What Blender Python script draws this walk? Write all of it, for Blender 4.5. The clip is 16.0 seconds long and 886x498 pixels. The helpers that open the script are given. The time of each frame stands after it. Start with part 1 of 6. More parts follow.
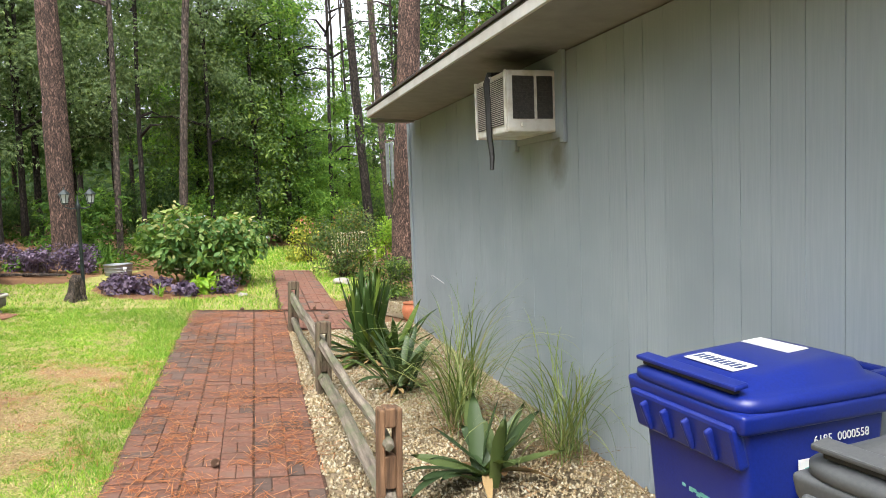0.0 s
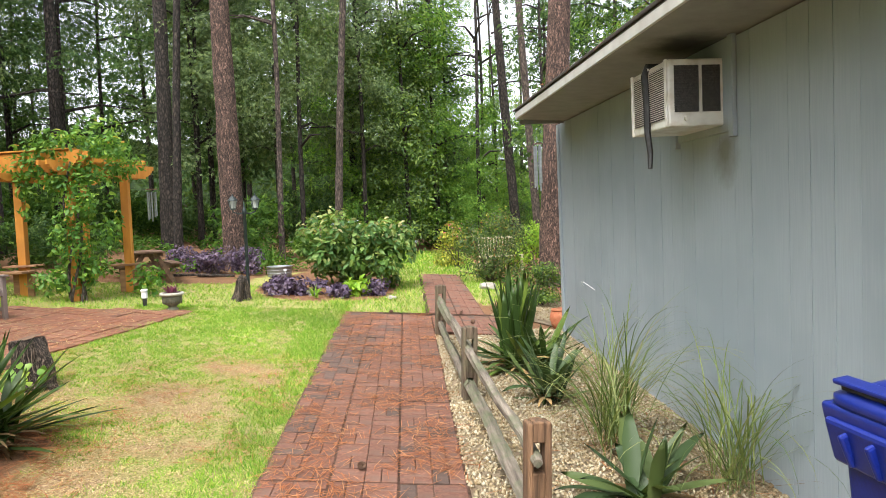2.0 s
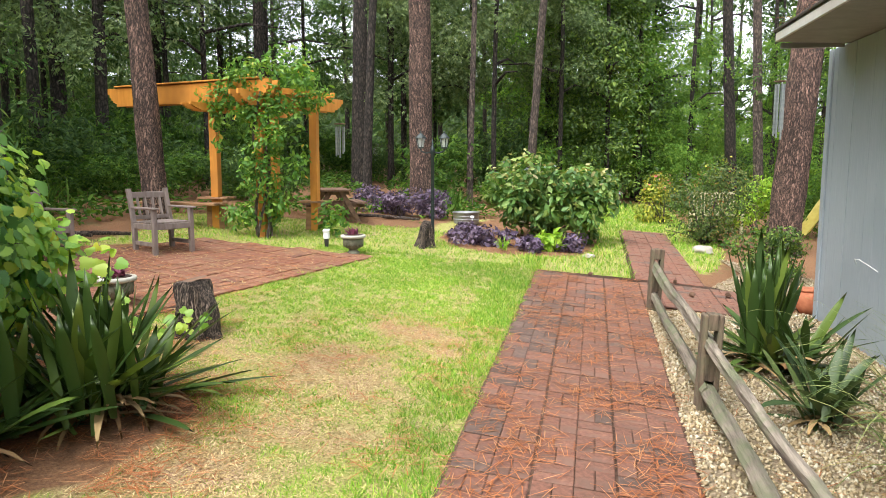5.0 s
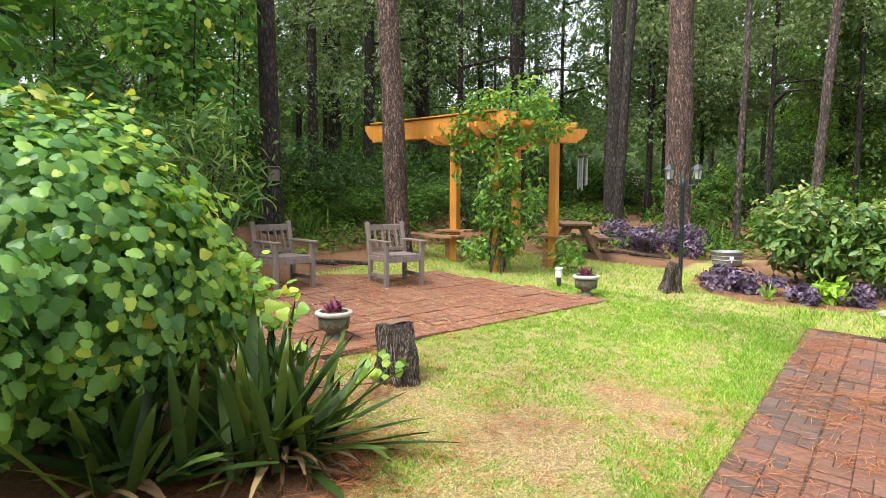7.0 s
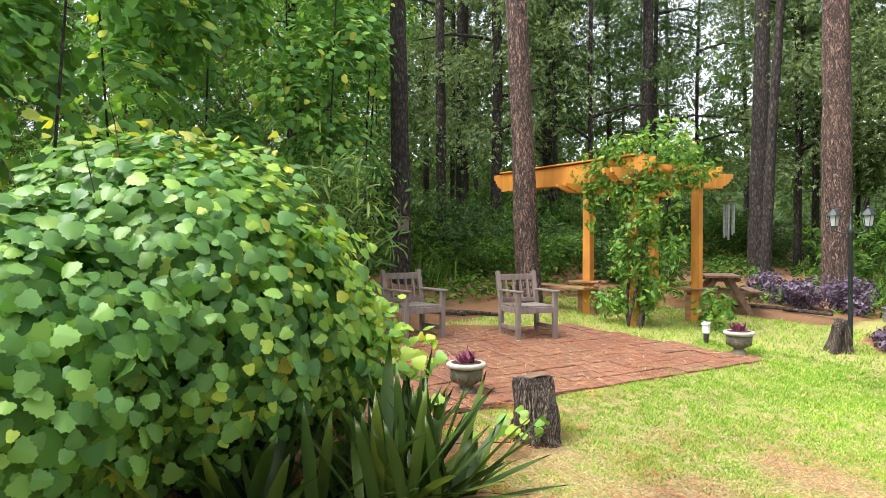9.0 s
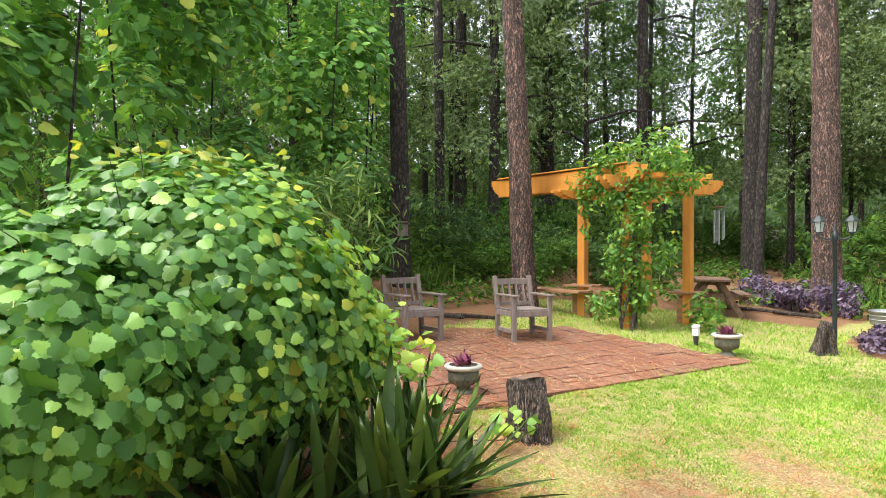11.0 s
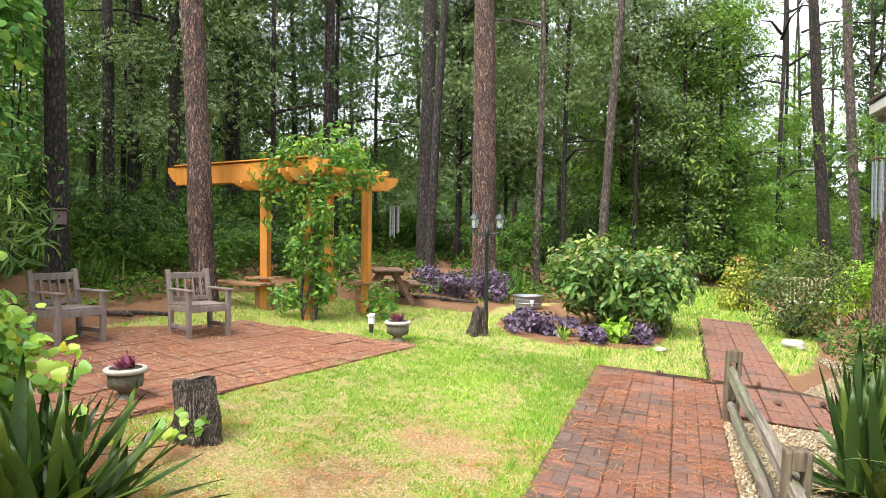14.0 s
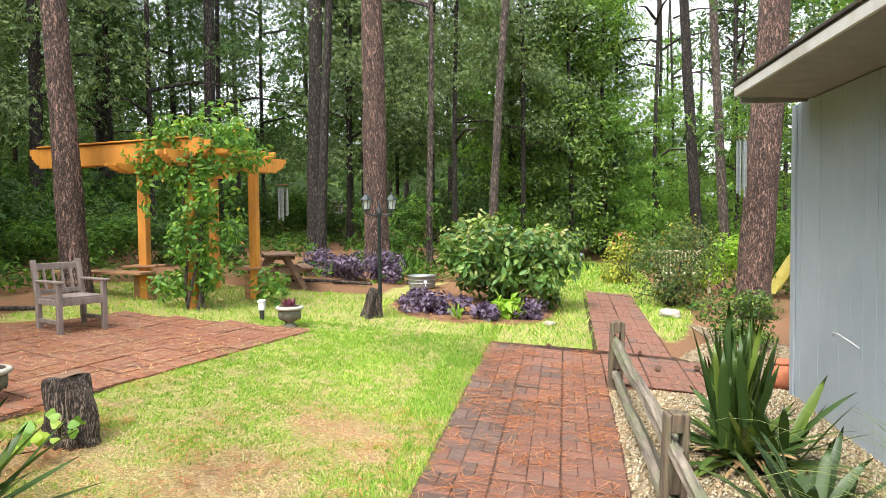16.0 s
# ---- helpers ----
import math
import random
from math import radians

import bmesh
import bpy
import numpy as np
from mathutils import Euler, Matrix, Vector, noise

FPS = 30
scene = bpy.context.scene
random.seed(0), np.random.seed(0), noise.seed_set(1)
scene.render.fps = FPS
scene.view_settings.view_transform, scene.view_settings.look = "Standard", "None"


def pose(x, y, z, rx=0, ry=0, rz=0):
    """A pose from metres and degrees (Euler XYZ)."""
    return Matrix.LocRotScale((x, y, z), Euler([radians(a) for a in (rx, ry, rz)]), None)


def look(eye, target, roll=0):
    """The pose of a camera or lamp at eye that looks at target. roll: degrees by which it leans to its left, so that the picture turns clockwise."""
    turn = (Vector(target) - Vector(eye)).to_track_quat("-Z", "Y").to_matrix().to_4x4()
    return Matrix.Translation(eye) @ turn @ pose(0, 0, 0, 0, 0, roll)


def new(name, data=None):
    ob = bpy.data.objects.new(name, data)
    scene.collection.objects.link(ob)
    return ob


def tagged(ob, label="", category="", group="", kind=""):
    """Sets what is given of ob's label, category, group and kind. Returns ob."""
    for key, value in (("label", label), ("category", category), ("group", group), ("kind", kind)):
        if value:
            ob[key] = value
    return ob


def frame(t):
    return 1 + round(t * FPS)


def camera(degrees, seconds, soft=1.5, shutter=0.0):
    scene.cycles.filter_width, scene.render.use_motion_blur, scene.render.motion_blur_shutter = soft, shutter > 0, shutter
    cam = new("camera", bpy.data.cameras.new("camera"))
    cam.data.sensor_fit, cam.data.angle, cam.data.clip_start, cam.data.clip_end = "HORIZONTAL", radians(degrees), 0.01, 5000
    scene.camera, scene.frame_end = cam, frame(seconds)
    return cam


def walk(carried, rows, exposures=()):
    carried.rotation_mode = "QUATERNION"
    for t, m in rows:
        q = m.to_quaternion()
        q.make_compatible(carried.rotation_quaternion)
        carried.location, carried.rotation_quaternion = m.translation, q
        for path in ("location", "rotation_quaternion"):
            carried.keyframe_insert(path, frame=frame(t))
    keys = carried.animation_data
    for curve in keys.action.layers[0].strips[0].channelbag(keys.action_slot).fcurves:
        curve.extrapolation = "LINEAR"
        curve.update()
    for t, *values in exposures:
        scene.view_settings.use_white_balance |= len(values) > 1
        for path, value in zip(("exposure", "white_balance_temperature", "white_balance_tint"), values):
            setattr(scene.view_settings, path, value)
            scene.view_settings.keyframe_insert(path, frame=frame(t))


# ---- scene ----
cam = camera(65.3, 16.0, 0.6)
PATH = [
    (0, (-0.446, -2.983, 1.541), (0.072, -1.056, 1.408), -2.07),
    (0.5, (-0.453, -2.966, 1.534), (0.063, -1.036, 1.425), -2.17),
    (1, (-0.518, -2.954, 1.527), (-0.046, -1.015, 1.404), -2.66),
    (1.5, (-0.528, -2.892, 1.520), (-0.207, -0.922, 1.389), -3.10),
    (2, (-0.427, -2.793, 1.518), (-0.324, -0.798, 1.417), -2.35),
    (2.5, (-0.378, -2.740, 1.507), (-0.531, -0.747, 1.420), -2.90),
    (3, (-0.421, -2.643, 1.464), (-0.735, -0.673, 1.329), -2.42),
    (3.2, (-0.469, -2.591, 1.467), (-0.782, -0.622, 1.308), -1.73),
    (5.3, (-0.694, -1.377, 1.489), (-1.163, 0.552, 1.242), 0.76),
    (5.5, (-0.703, -1.288, 1.489), (-1.212, 0.631, 1.243), 1.23),
    (6, (-0.775, -1.063, 1.489), (-1.425, 0.811, 1.233), 0.46),
    (6.5, (-0.689, -0.861, 1.498), (-1.652, 0.884, 1.329), 2.10),
    (7, (-0.559, -0.851, 1.569), (-1.671, 0.803, 1.404), 0.16),
    (7.5, (-0.608, -0.823, 1.565), (-1.731, 0.828, 1.456), 0.29),
    (8, (-0.681, -0.775, 1.538), (-1.873, 0.830, 1.487), 0.28),
    (8.5, (-0.731, -0.761, 1.528), (-2.010, 0.776, 1.501), 0.32),
    (9, (-0.821, -0.702, 1.502), (-2.210, 0.737, 1.492), 0.16),
    (9.2, (-0.803, -0.724, 1.514), (-2.243, 0.664, 1.514), -0.17),
    (11.3, (-0.628, -0.887, 1.554), (-1.983, 0.584, 1.544), 0.25),
    (11.5, (-0.635, -0.883, 1.552), (-1.951, 0.623, 1.541), 0.44),
    (12, (-0.592, -0.905, 1.571), (-1.812, 0.679, 1.549), 0.56),
    (12.5, (-0.585, -0.876, 1.576), (-1.663, 0.809, 1.559), 0.59),
    (13, (-0.521, -0.887, 1.599), (-1.453, 0.882, 1.593), 0.85),
    (13.5, (-0.505, -0.861, 1.587), (-1.309, 0.970, 1.574), 0.39),
    (14, (-0.506, -0.833, 1.586), (-1.152, 1.060, 1.556), 0.60),
    (14.5, (-0.507, -0.822, 1.587), (-0.997, 1.116, 1.542), 0.74),
    (15, (-0.502, -0.797, 1.587), (-0.891, 1.164, 1.530), 0.09),
    (15.5, (-0.508, -0.810, 1.585), (-0.856, 1.158, 1.512), -0.16),
    (16, (-0.508, -0.787, 1.586), (-0.856, 1.181, 1.501), -0.57),
]
EXPOSURE = [(0, 1.6), (3, 1.65), (6, 1.7), (9, 1.9), (13, 1.9), (16, 1.82)]
walk(cam, [(t, look(e, g, r)) for t, e, g, r in PATH], EXPOSURE)

# ---- light: bright overcast sky ----
world = bpy.data.worlds.new("world")
scene.world = world
world.use_nodes = True
wn = world.node_tree.nodes
sky = wn.new("ShaderNodeTexSky")
sky.sky_type, sky.sun_disc = "NISHITA", False
sky.sun_elevation, sky.sun_rotation = radians(58), radians(204)
sky.air_density, sky.dust_density, sky.ozone_density = 1.0, 2.5, 1.0
pale = wn.new("ShaderNodeHueSaturation")
pale.inputs["Saturation"].default_value = 0.25
world.node_tree.links.new(sky.outputs[0], pale.inputs["Color"])
world.node_tree.links.new(pale.outputs[0], wn["Background"].inputs[0])
wn["Background"].inputs[1].default_value = 0.15
sun = new("sun", bpy.data.lights.new("sun", "SUN"))
sun.data.energy, sun.data.angle, sun.data.color = 1.5, radians(35), (1.0, 0.97, 0.92)
sun.matrix_world = look((0, 0, 24), (6.0, 13.5, 0))


# ---- ground shape ----
def ease(v, lo, hi, soft=3.0):
    """v held between lo and hi, easing in over soft metres."""
    if v > hi:
        return hi + soft * (1 - math.exp(-(v - hi) / soft))
    if v < lo:
        return lo - soft * (1 - math.exp(-(lo - v) / soft))
    return v


def ground_z(x, y):
    return -0.083 * (ease(x, -11, 5) + 0.6) + 0.0322 * (ease(y, -6, 16) - 3)


SLOPE = Matrix.Rotation(math.atan(0.0322), 4, "X") @ Matrix.Rotation(math.atan(0.083), 4, "Y")


# ---- materials ----
def shader(name):
    m = bpy.data.materials.new(name)
    m.use_nodes = True
    n = m.node_tree.nodes
    return m, n, m.node_tree.links, n["Principled BSDF"]


def ramp(n, stops):
    r = n.new("ShaderNodeValToRGB")
    e = r.color_ramp.elements
    while len(e) < len(stops):
        e.new(0.5)
    for el, (p, c) in zip(e, stops):
        el.position, el.color = p, (*c, 1)
    return r


def noise_tex(n, l, scale, detail=4, stretch=None, rough=0.6):
    co = n.new("ShaderNodeTexCoord")
    t = n.new("ShaderNodeTexNoise")
    t.inputs["Scale"].default_value, t.inputs["Detail"].default_value = scale, detail
    t.inputs["Roughness"].default_value = rough
    if stretch:
        mp = n.new("ShaderNodeMapping")
        mp.inputs["Scale"].default_value = stretch
        l.new(co.outputs["Object"], mp.inputs[0])
        l.new(mp.outputs[0], t.inputs[0])
    else:
        l.new(co.outputs["Object"], t.inputs[0])
    return t


def mix_rgb(n, l, fac, a, b, mode="MIX"):
    m = n.new("ShaderNodeMix")
    m.data_type, m.blend_type = "RGBA", mode
    for sock, v in ((m.inputs[0], fac), (m.inputs[6], a), (m.inputs[7], b)):
        if hasattr(v, "links"):
            l.new(v, sock)
        elif isinstance(v, (int, float)):
            sock.default_value = v
        else:
            sock.default_value = (*v, 1)
    return m.outputs[2]


def bump(n, l, p, height, strength=0.4, dist=0.01):
    b = n.new("ShaderNodeBump")
    b.inputs["Strength"].default_value, b.inputs["Distance"].default_value = strength, dist
    l.new(height, b.inputs["Height"])
    l.new(b.outputs[0], p.inputs["Normal"])


def surface(name, dark, light, scale=8, rough=0.8, stretch=None, bumps=0.4, dist=0.01, metal=0.0, stain=None, stain_scale=1.5, vary=0.0):
    """Grain from dark to light, slow stains over it, relief, and a shift from piece to piece."""
    m, n, l, p = shader(name)
    g = noise_tex(n, l, scale, 6, stretch)
    r = ramp(n, [(0.3, dark), (0.7, light)])
    l.new(g.outputs[0], r.inputs[0])
    col = r.outputs[0]
    if stain:
        s = noise_tex(n, l, stain_scale, 3)
        sr = ramp(n, [(0.45, (0, 0, 0)), (0.65, (1, 1, 1))])
        l.new(s.outputs[0], sr.inputs[0])
        col = mix_rgb(n, l, sr.outputs[0], col, stain)
    if vary:
        oi = n.new("ShaderNodeObjectInfo")
        hsv = n.new("ShaderNodeHueSaturation")
        mr = n.new("ShaderNodeMapRange")
        mr.inputs[3].default_value, mr.inputs[4].default_value = 1 - vary, 1 + vary
        l.new(oi.outputs["Random"], mr.inputs[0])
        l.new(mr.outputs[0], hsv.inputs["Value"])
        l.new(col, hsv.inputs["Color"])
        col = hsv.outputs[0]
    l.new(col, p.inputs["Base Color"])
    p.inputs["Roughness"].default_value, p.inputs["Metallic"].default_value = rough, metal
    if bumps:
        bump(n, l, p, g.outputs[0], bumps, dist)
    return m


def leaf_material(name, stops, rough=0.5, through_light=0.35):
    """Leaves: colour by leaf, light shining through."""
    m, n, l, p = shader(name)
    geo = n.new("ShaderNodeNewGeometry")
    r = ramp(n, stops)
    l.new(geo.outputs["Random Per Island"], r.inputs[0])
    big = noise_tex(n, l, 0.7, 2)
    br = ramp(n, [(0.3, (0.72, 0.74, 0.72)), (0.7, (1.15, 1.12, 1.0))])
    l.new(big.outputs[0], br.inputs[0])
    col = mix_rgb(n, l, 1.0, r.outputs[0], br.outputs[0], "MULTIPLY")
    l.new(col, p.inputs["Base Color"])
    p.inputs["Roughness"].default_value = rough
    p.inputs["Specular IOR Level"].default_value = 0.2 if rough > 0.7 else 0.35
    tr = n.new("ShaderNodeBsdfTranslucent")
    tcol = mix_rgb(n, l, 1.0, col, (1.3, 1.35, 0.6), "MULTIPLY")
    l.new(tcol, tr.inputs[0])
    ms = n.new("ShaderNodeMixShader")
    ms.inputs[0].default_value = through_light
    l.new(p.outputs[0], ms.inputs[1])
    l.new(tr.outputs[0], ms.inputs[2])
    l.new(ms.outputs[0], n["Material Output"].inputs[0])
    return m


def bark_material(name, crack, plate, edge, scale=9.0, stretch=0.42, warped=0.12):
    m, n, l, p = shader(name)
    co = n.new("ShaderNodeTexCoord")
    mp = n.new("ShaderNodeMapping")
    mp.inputs["Scale"].default_value = (1, 1, stretch)
    l.new(co.outputs["Object"], mp.inputs[0])
    warp = n.new("ShaderNodeTexNoise")
    warp.inputs["Scale"].default_value, warp.inputs["Detail"].default_value, warp.inputs["Roughness"].default_value = 6, 6, 0.7
    l.new(mp.outputs[0], warp.inputs[0])
    wv = n.new("ShaderNodeVectorMath")
    wv.operation = "MULTIPLY_ADD"
    wv.inputs[1].default_value = (warped, warped, warped)
    l.new(warp.outputs[1], wv.inputs[0])
    l.new(mp.outputs[0], wv.inputs[2])
    v = n.new("ShaderNodeTexVoronoi")
    v.feature = "DISTANCE_TO_EDGE"
    v.inputs["Scale"].default_value = scale
    l.new(wv.outputs[0], v.inputs[0])
    cell = n.new("ShaderNodeTexVoronoi")
    cell.inputs["Scale"].default_value = scale
    l.new(wv.outputs[0], cell.inputs[0])
    r = ramp(n, [(0.0, crack), (0.05, crack), (0.17, edge), (0.42, plate)])
    l.new(v.outputs["Distance"], r.inputs[0])
    grey = ramp(n, [(0.0, (0.62, 0.62, 0.62)), (1.0, (1.3, 1.22, 1.18))])
    l.new(cell.outputs["Color"], grey.inputs[0])
    col = mix_rgb(n, l, 1.0, r.outputs[0], grey.outputs[0], "MULTIPLY")
    fine = noise_tex(n, l, 30, 8, (1, 1, 0.22), 0.75)
    fr = ramp(n, [(0.35, (0.45, 0.45, 0.45)), (0.65, (1.35, 1.33, 1.3))])
    l.new(fine.outputs[0], fr.inputs[0])
    col = mix_rgb(n, l, 1.0, col, fr.outputs[0], "MULTIPLY")
    l.new(col, p.inputs["Base Color"])
    p.inputs["Roughness"].default_value = 0.95
    hr = ramp(n, [(0.0, (0, 0, 0)), (0.15, (1, 1, 1))])
    l.new(v.outputs["Distance"], hr.inputs[0])
    both = mix_rgb(n, l, 0.45, hr.outputs[0], fine.outputs[0])
    bump(n, l, p, both, 0.9, 0.03)
    return m


M_SIDING = surface("grey_siding_paint", (0.31, 0.36, 0.395), (0.355, 0.405, 0.44), 60, 0.6, (1, 1, 0.05), 0.25, 0.003, stain=(0.285, 0.335, 0.37), stain_scale=0.8, vary=0.03)
M_TRIM = surface("grey_white_trim", (0.58, 0.58, 0.56), (0.68, 0.67, 0.64), 14, 0.6, None, 0.15, 0.003, stain=(0.5, 0.48, 0.44))
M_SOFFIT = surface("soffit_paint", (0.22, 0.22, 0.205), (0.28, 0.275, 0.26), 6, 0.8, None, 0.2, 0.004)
M_SHINGLE = surface("asphalt_shingle", (0.08, 0.075, 0.07), (0.16, 0.15, 0.14), 60, 0.95, None, 0.5, 0.006)
M_BRICK = surface("red_brick", (0.09, 0.04, 0.028), (0.235, 0.105, 0.068), 30, 0.9, None, 0.6, 0.006, stain=(0.14, 0.078, 0.056), stain_scale=6, vary=0.16)
M_BRICK_DARK = surface("mossy_dark_brick", (0.07, 0.046, 0.037), (0.135, 0.085, 0.066), 22, 0.9, None, 0.5, 0.005, vary=0.2)
M_BRICK_PATIO = surface("patio_brick", (0.16, 0.066, 0.038), (0.27, 0.112, 0.065), 24, 0.9, None, 0.5, 0.005, stain=(0.22, 0.115, 0.07), stain_scale=4, vary=0.14)
M_JOINT = surface("joint_sand", (0.05, 0.028, 0.02), (0.15, 0.085, 0.056), 40, 1.0)
M_GRAVEL_BED = surface("gravel_bed_sand", (0.27, 0.20, 0.13), (0.47, 0.38, 0.26), 50, 0.95, None, 0.6, 0.01)
M_NEEDLE = leaf_material("fallen_pine_needles", [(0.0, (0.269, 0.084, 0.031)), (0.6, (0.432, 0.153, 0.057)), (1.0, (0.494, 0.250, 0.126))], 0.7, 0.1)
M_FENCE = surface("weathered_fence_wood", (0.03, 0.02, 0.014), (0.20, 0.145, 0.098), 34, 0.95, (1, 1, 0.07), 1.0, 0.015, stain=(0.12, 0.11, 0.065), stain_scale=7)
M_RAIL = surface("weathered_rail_wood", (0.05, 0.038, 0.03), (0.31, 0.262, 0.21), 34, 0.95, (1, 0.06, 1), 1.0, 0.015, stain=(0.13, 0.14, 0.08), stain_scale=4)
M_POST_NEW = surface("brown_post_wood", (0.05, 0.028, 0.016), (0.25, 0.14, 0.075), 34, 0.9, (1, 1, 0.07), 0.9, 0.012)
M_CHAIR = surface("weathered_grey_teak", (0.13, 0.10, 0.088), (0.26, 0.215, 0.195), 24, 0.85, (1, 1, 0.2), 0.4, 0.004, stain=(0.19, 0.145, 0.125))
M_PERGOLA = surface("orange_stained_timber", (0.50, 0.19, 0.025), (0.66, 0.29, 0.05), 16, 0.55, (1, 1, 0.15), 0.25, 0.004, stain=(0.46, 0.19, 0.035))
M_BENCH = surface("brown_bench_timber", (0.20, 0.10, 0.05), (0.36, 0.20, 0.10), 16, 0.8, (0.15, 1, 1), 0.4, 0.004)
M_TABLE = surface("dark_picnic_timber", (0.09, 0.05, 0.035), (0.22, 0.13, 0.08), 14, 0.85, (0.2, 1, 1), 0.4, 0.005)
M_STUMP = bark_material("stump_bark", (0.02, 0.015, 0.012), (0.30, 0.24, 0.20), (0.12, 0.095, 0.078), 30, 0.16, 0.45)
M_PINE = bark_material("pine_bark", (0.035, 0.024, 0.02), (0.36, 0.235, 0.19), (0.17, 0.11, 0.088), 21, 0.3, 0.45)
M_BARK_DARK = bark_material("dark_bark", (0.018, 0.015, 0.013), (0.085, 0.07, 0.06), (0.05, 0.042, 0.036), 18)
M_BARK_GREY = bark_material("grey_brown_bark", (0.06, 0.048, 0.042), (0.17, 0.138, 0.118), (0.12, 0.096, 0.082), 18)
M_BLUE = surface("blue_bin_plastic", (0.005, 0.015, 0.17), (0.007, 0.022, 0.22), 90, 0.36, None, 0.12, 0.002, stain=(0.012, 0.024, 0.19), stain_scale=5)
M_GREYBIN = surface("grey_bin_plastic", (0.075, 0.08, 0.085), (0.10, 0.105, 0.11), 80, 0.5, None, 0.15, 0.002)
M_BLACK = surface("black_rubber", (0.012, 0.012, 0.012), (0.03, 0.03, 0.03), 40, 0.6)
M_WHITE = surface("white_label", (0.68, 0.69, 0.70), (0.76, 0.77, 0.78), 30, 0.5, None, 0)
M_INK = surface("dark_ink", (0.02, 0.04, 0.12), (0.03, 0.05, 0.15), 30, 0.5, None, 0)
M_GREEN_INK = surface("faded_green_print", (0.05, 0.30, 0.28), (0.22, 0.50, 0.42), 25, 0.5, None, 0)
M_AC = surface("off_white_metal", (0.66, 0.65, 0.60), (0.76, 0.75, 0.70), 10, 0.45, None, 0.1, 0.002, stain=(0.56, 0.52, 0.44), stain_scale=7)
M_GRILLE = surface("dark_coil", (0.03, 0.03, 0.03), (0.075, 0.07, 0.065), 60, 0.6)
M_LAMP = surface("black_lamp_metal", (0.012, 0.018, 0.018), (0.03, 0.045, 0.045), 20, 0.45, None, 0.1, 0.002, metal=0.3)
M_URN = surface("mossy_stone_urn", (0.06, 0.06, 0.038), (0.15, 0.15, 0.10), 16, 0.8, None, 0.5, 0.006, stain=(0.20, 0.20, 0.15), stain_scale=5)
M_RIM = surface("pale_urn_rim", (0.34, 0.33, 0.28), (0.50, 0.49, 0.43), 14, 0.85, None, 0.4, 0.004)
M_SOIL = surface("dark_soil", (0.03, 0.02, 0.014), (0.08, 0.055, 0.04), 50, 1.0, None, 0.8, 0.01)
M_CLAY = surface("terracotta", (0.42, 0.13, 0.06), (0.55, 0.20, 0.10), 20, 0.8)
M_ZINC = surface("galvanised_zinc", (0.22, 0.24, 0.25), (0.34, 0.36, 0.37), 12, 0.45, None, 0.15, 0.003, metal=0.6)
M_STONE = surface("pale_field_stone", (0.25, 0.225, 0.19), (0.43, 0.40, 0.345), 9, 0.9, None, 0.5, 0.02)
M_YELLOW = surface("yellow_painted_metal", (0.62, 0.52, 0.12), (0.75, 0.66, 0.22), 12, 0.5)
M_BENCH_PALE = surface("pale_cream_paint", (0.44, 0.40, 0.24), (0.55, 0.51, 0.33), 12, 0.6)
M_CHIME = surface("silver_tube", (0.24, 0.27, 0.27), (0.36, 0.39, 0.38), 20, 0.4, None, 0.1, 0.002, metal=0.7)
M_HOUSE_FAR = surface("pale_far_house", (0.40, 0.44, 0.46), (0.52, 0.55, 0.57), 4, 0.8)

gl, gn, gk, gp = shader("lantern_glass")
gp.inputs["Base Color"].default_value = (0.75, 0.82, 0.80, 1)
gp.inputs["Roughness"].default_value = 0.25
gp.inputs["Transmission Weight"].default_value = 0.6
M_GLASS = gl

L_GRAPE = leaf_material("grape_leaf", [(0.0, (0.062, 0.165, 0.045)), (0.5, (0.118, 0.260, 0.066)), (0.9, (0.195, 0.360, 0.080)), (0.985, (0.29, 0.45, 0.10)), (1.0, (0.55, 0.50, 0.09))], 0.40)
# yellow-green: sunlight put into the mound's leaf colour, plain hue on the runners
L_GRAPE_SUN = leaf_material("sunlit_yellow_grape_leaf", [(0.0, (0.165, 0.340, 0.060)), (0.55, (0.30, 0.47, 0.08)), (0.92, (0.42, 0.52, 0.08)), (1.0, (0.56, 0.52, 0.07))], 0.42)
L_VINE_DARK = leaf_material("wild_vine_leaf", [(0.0, (0.076, 0.187, 0.063)), (0.6, (0.165, 0.363, 0.096)), (0.93, (0.298, 0.525, 0.126)), (1.0, (0.713, 0.700, 0.159))], 0.8)
L_YUCCA = leaf_material("yucca_blade", [(0.0, (0.033, 0.068, 0.018)), (0.6, (0.060, 0.112, 0.024)), (1.0, (0.130, 0.189, 0.035))], 0.4, 0.15)
L_AGAVE = leaf_material("grey_green_blade", [(0.0, (0.037, 0.068, 0.030)), (0.6, (0.065, 0.107, 0.042)), (1.0, (0.121, 0.162, 0.052))], 0.42, 0.2)
L_GRASS = leaf_material("ornamental_grass_blade", [(0.0, (0.075, 0.120, 0.038)), (0.5, (0.165, 0.225, 0.068)), (0.85, (0.285, 0.315, 0.128)), (1.0, (0.315, 0.247, 0.120))], 0.5, 0.3)
L_DEAD = leaf_material("dead_blade", [(0.0, (0.16, 0.09, 0.045)), (1.0, (0.36, 0.25, 0.13))], 0.8, 0.1)
L_STRAW = leaf_material("dry_straw_blade", [(0.0, (0.30, 0.19, 0.10)), (0.5, (0.50, 0.37, 0.20)), (1.0, (0.68, 0.56, 0.34))], 0.8, 0.15)
L_LAWN = leaf_material("lawn_blade", [(0.0, (0.10, 0.25, 0.022)), (0.4, (0.21, 0.42, 0.045)), (0.75, (0.34, 0.50, 0.075)), (0.9, (0.50, 0.55, 0.15)), (1.0, (0.66, 0.56, 0.30))], 0.6, 0.35)
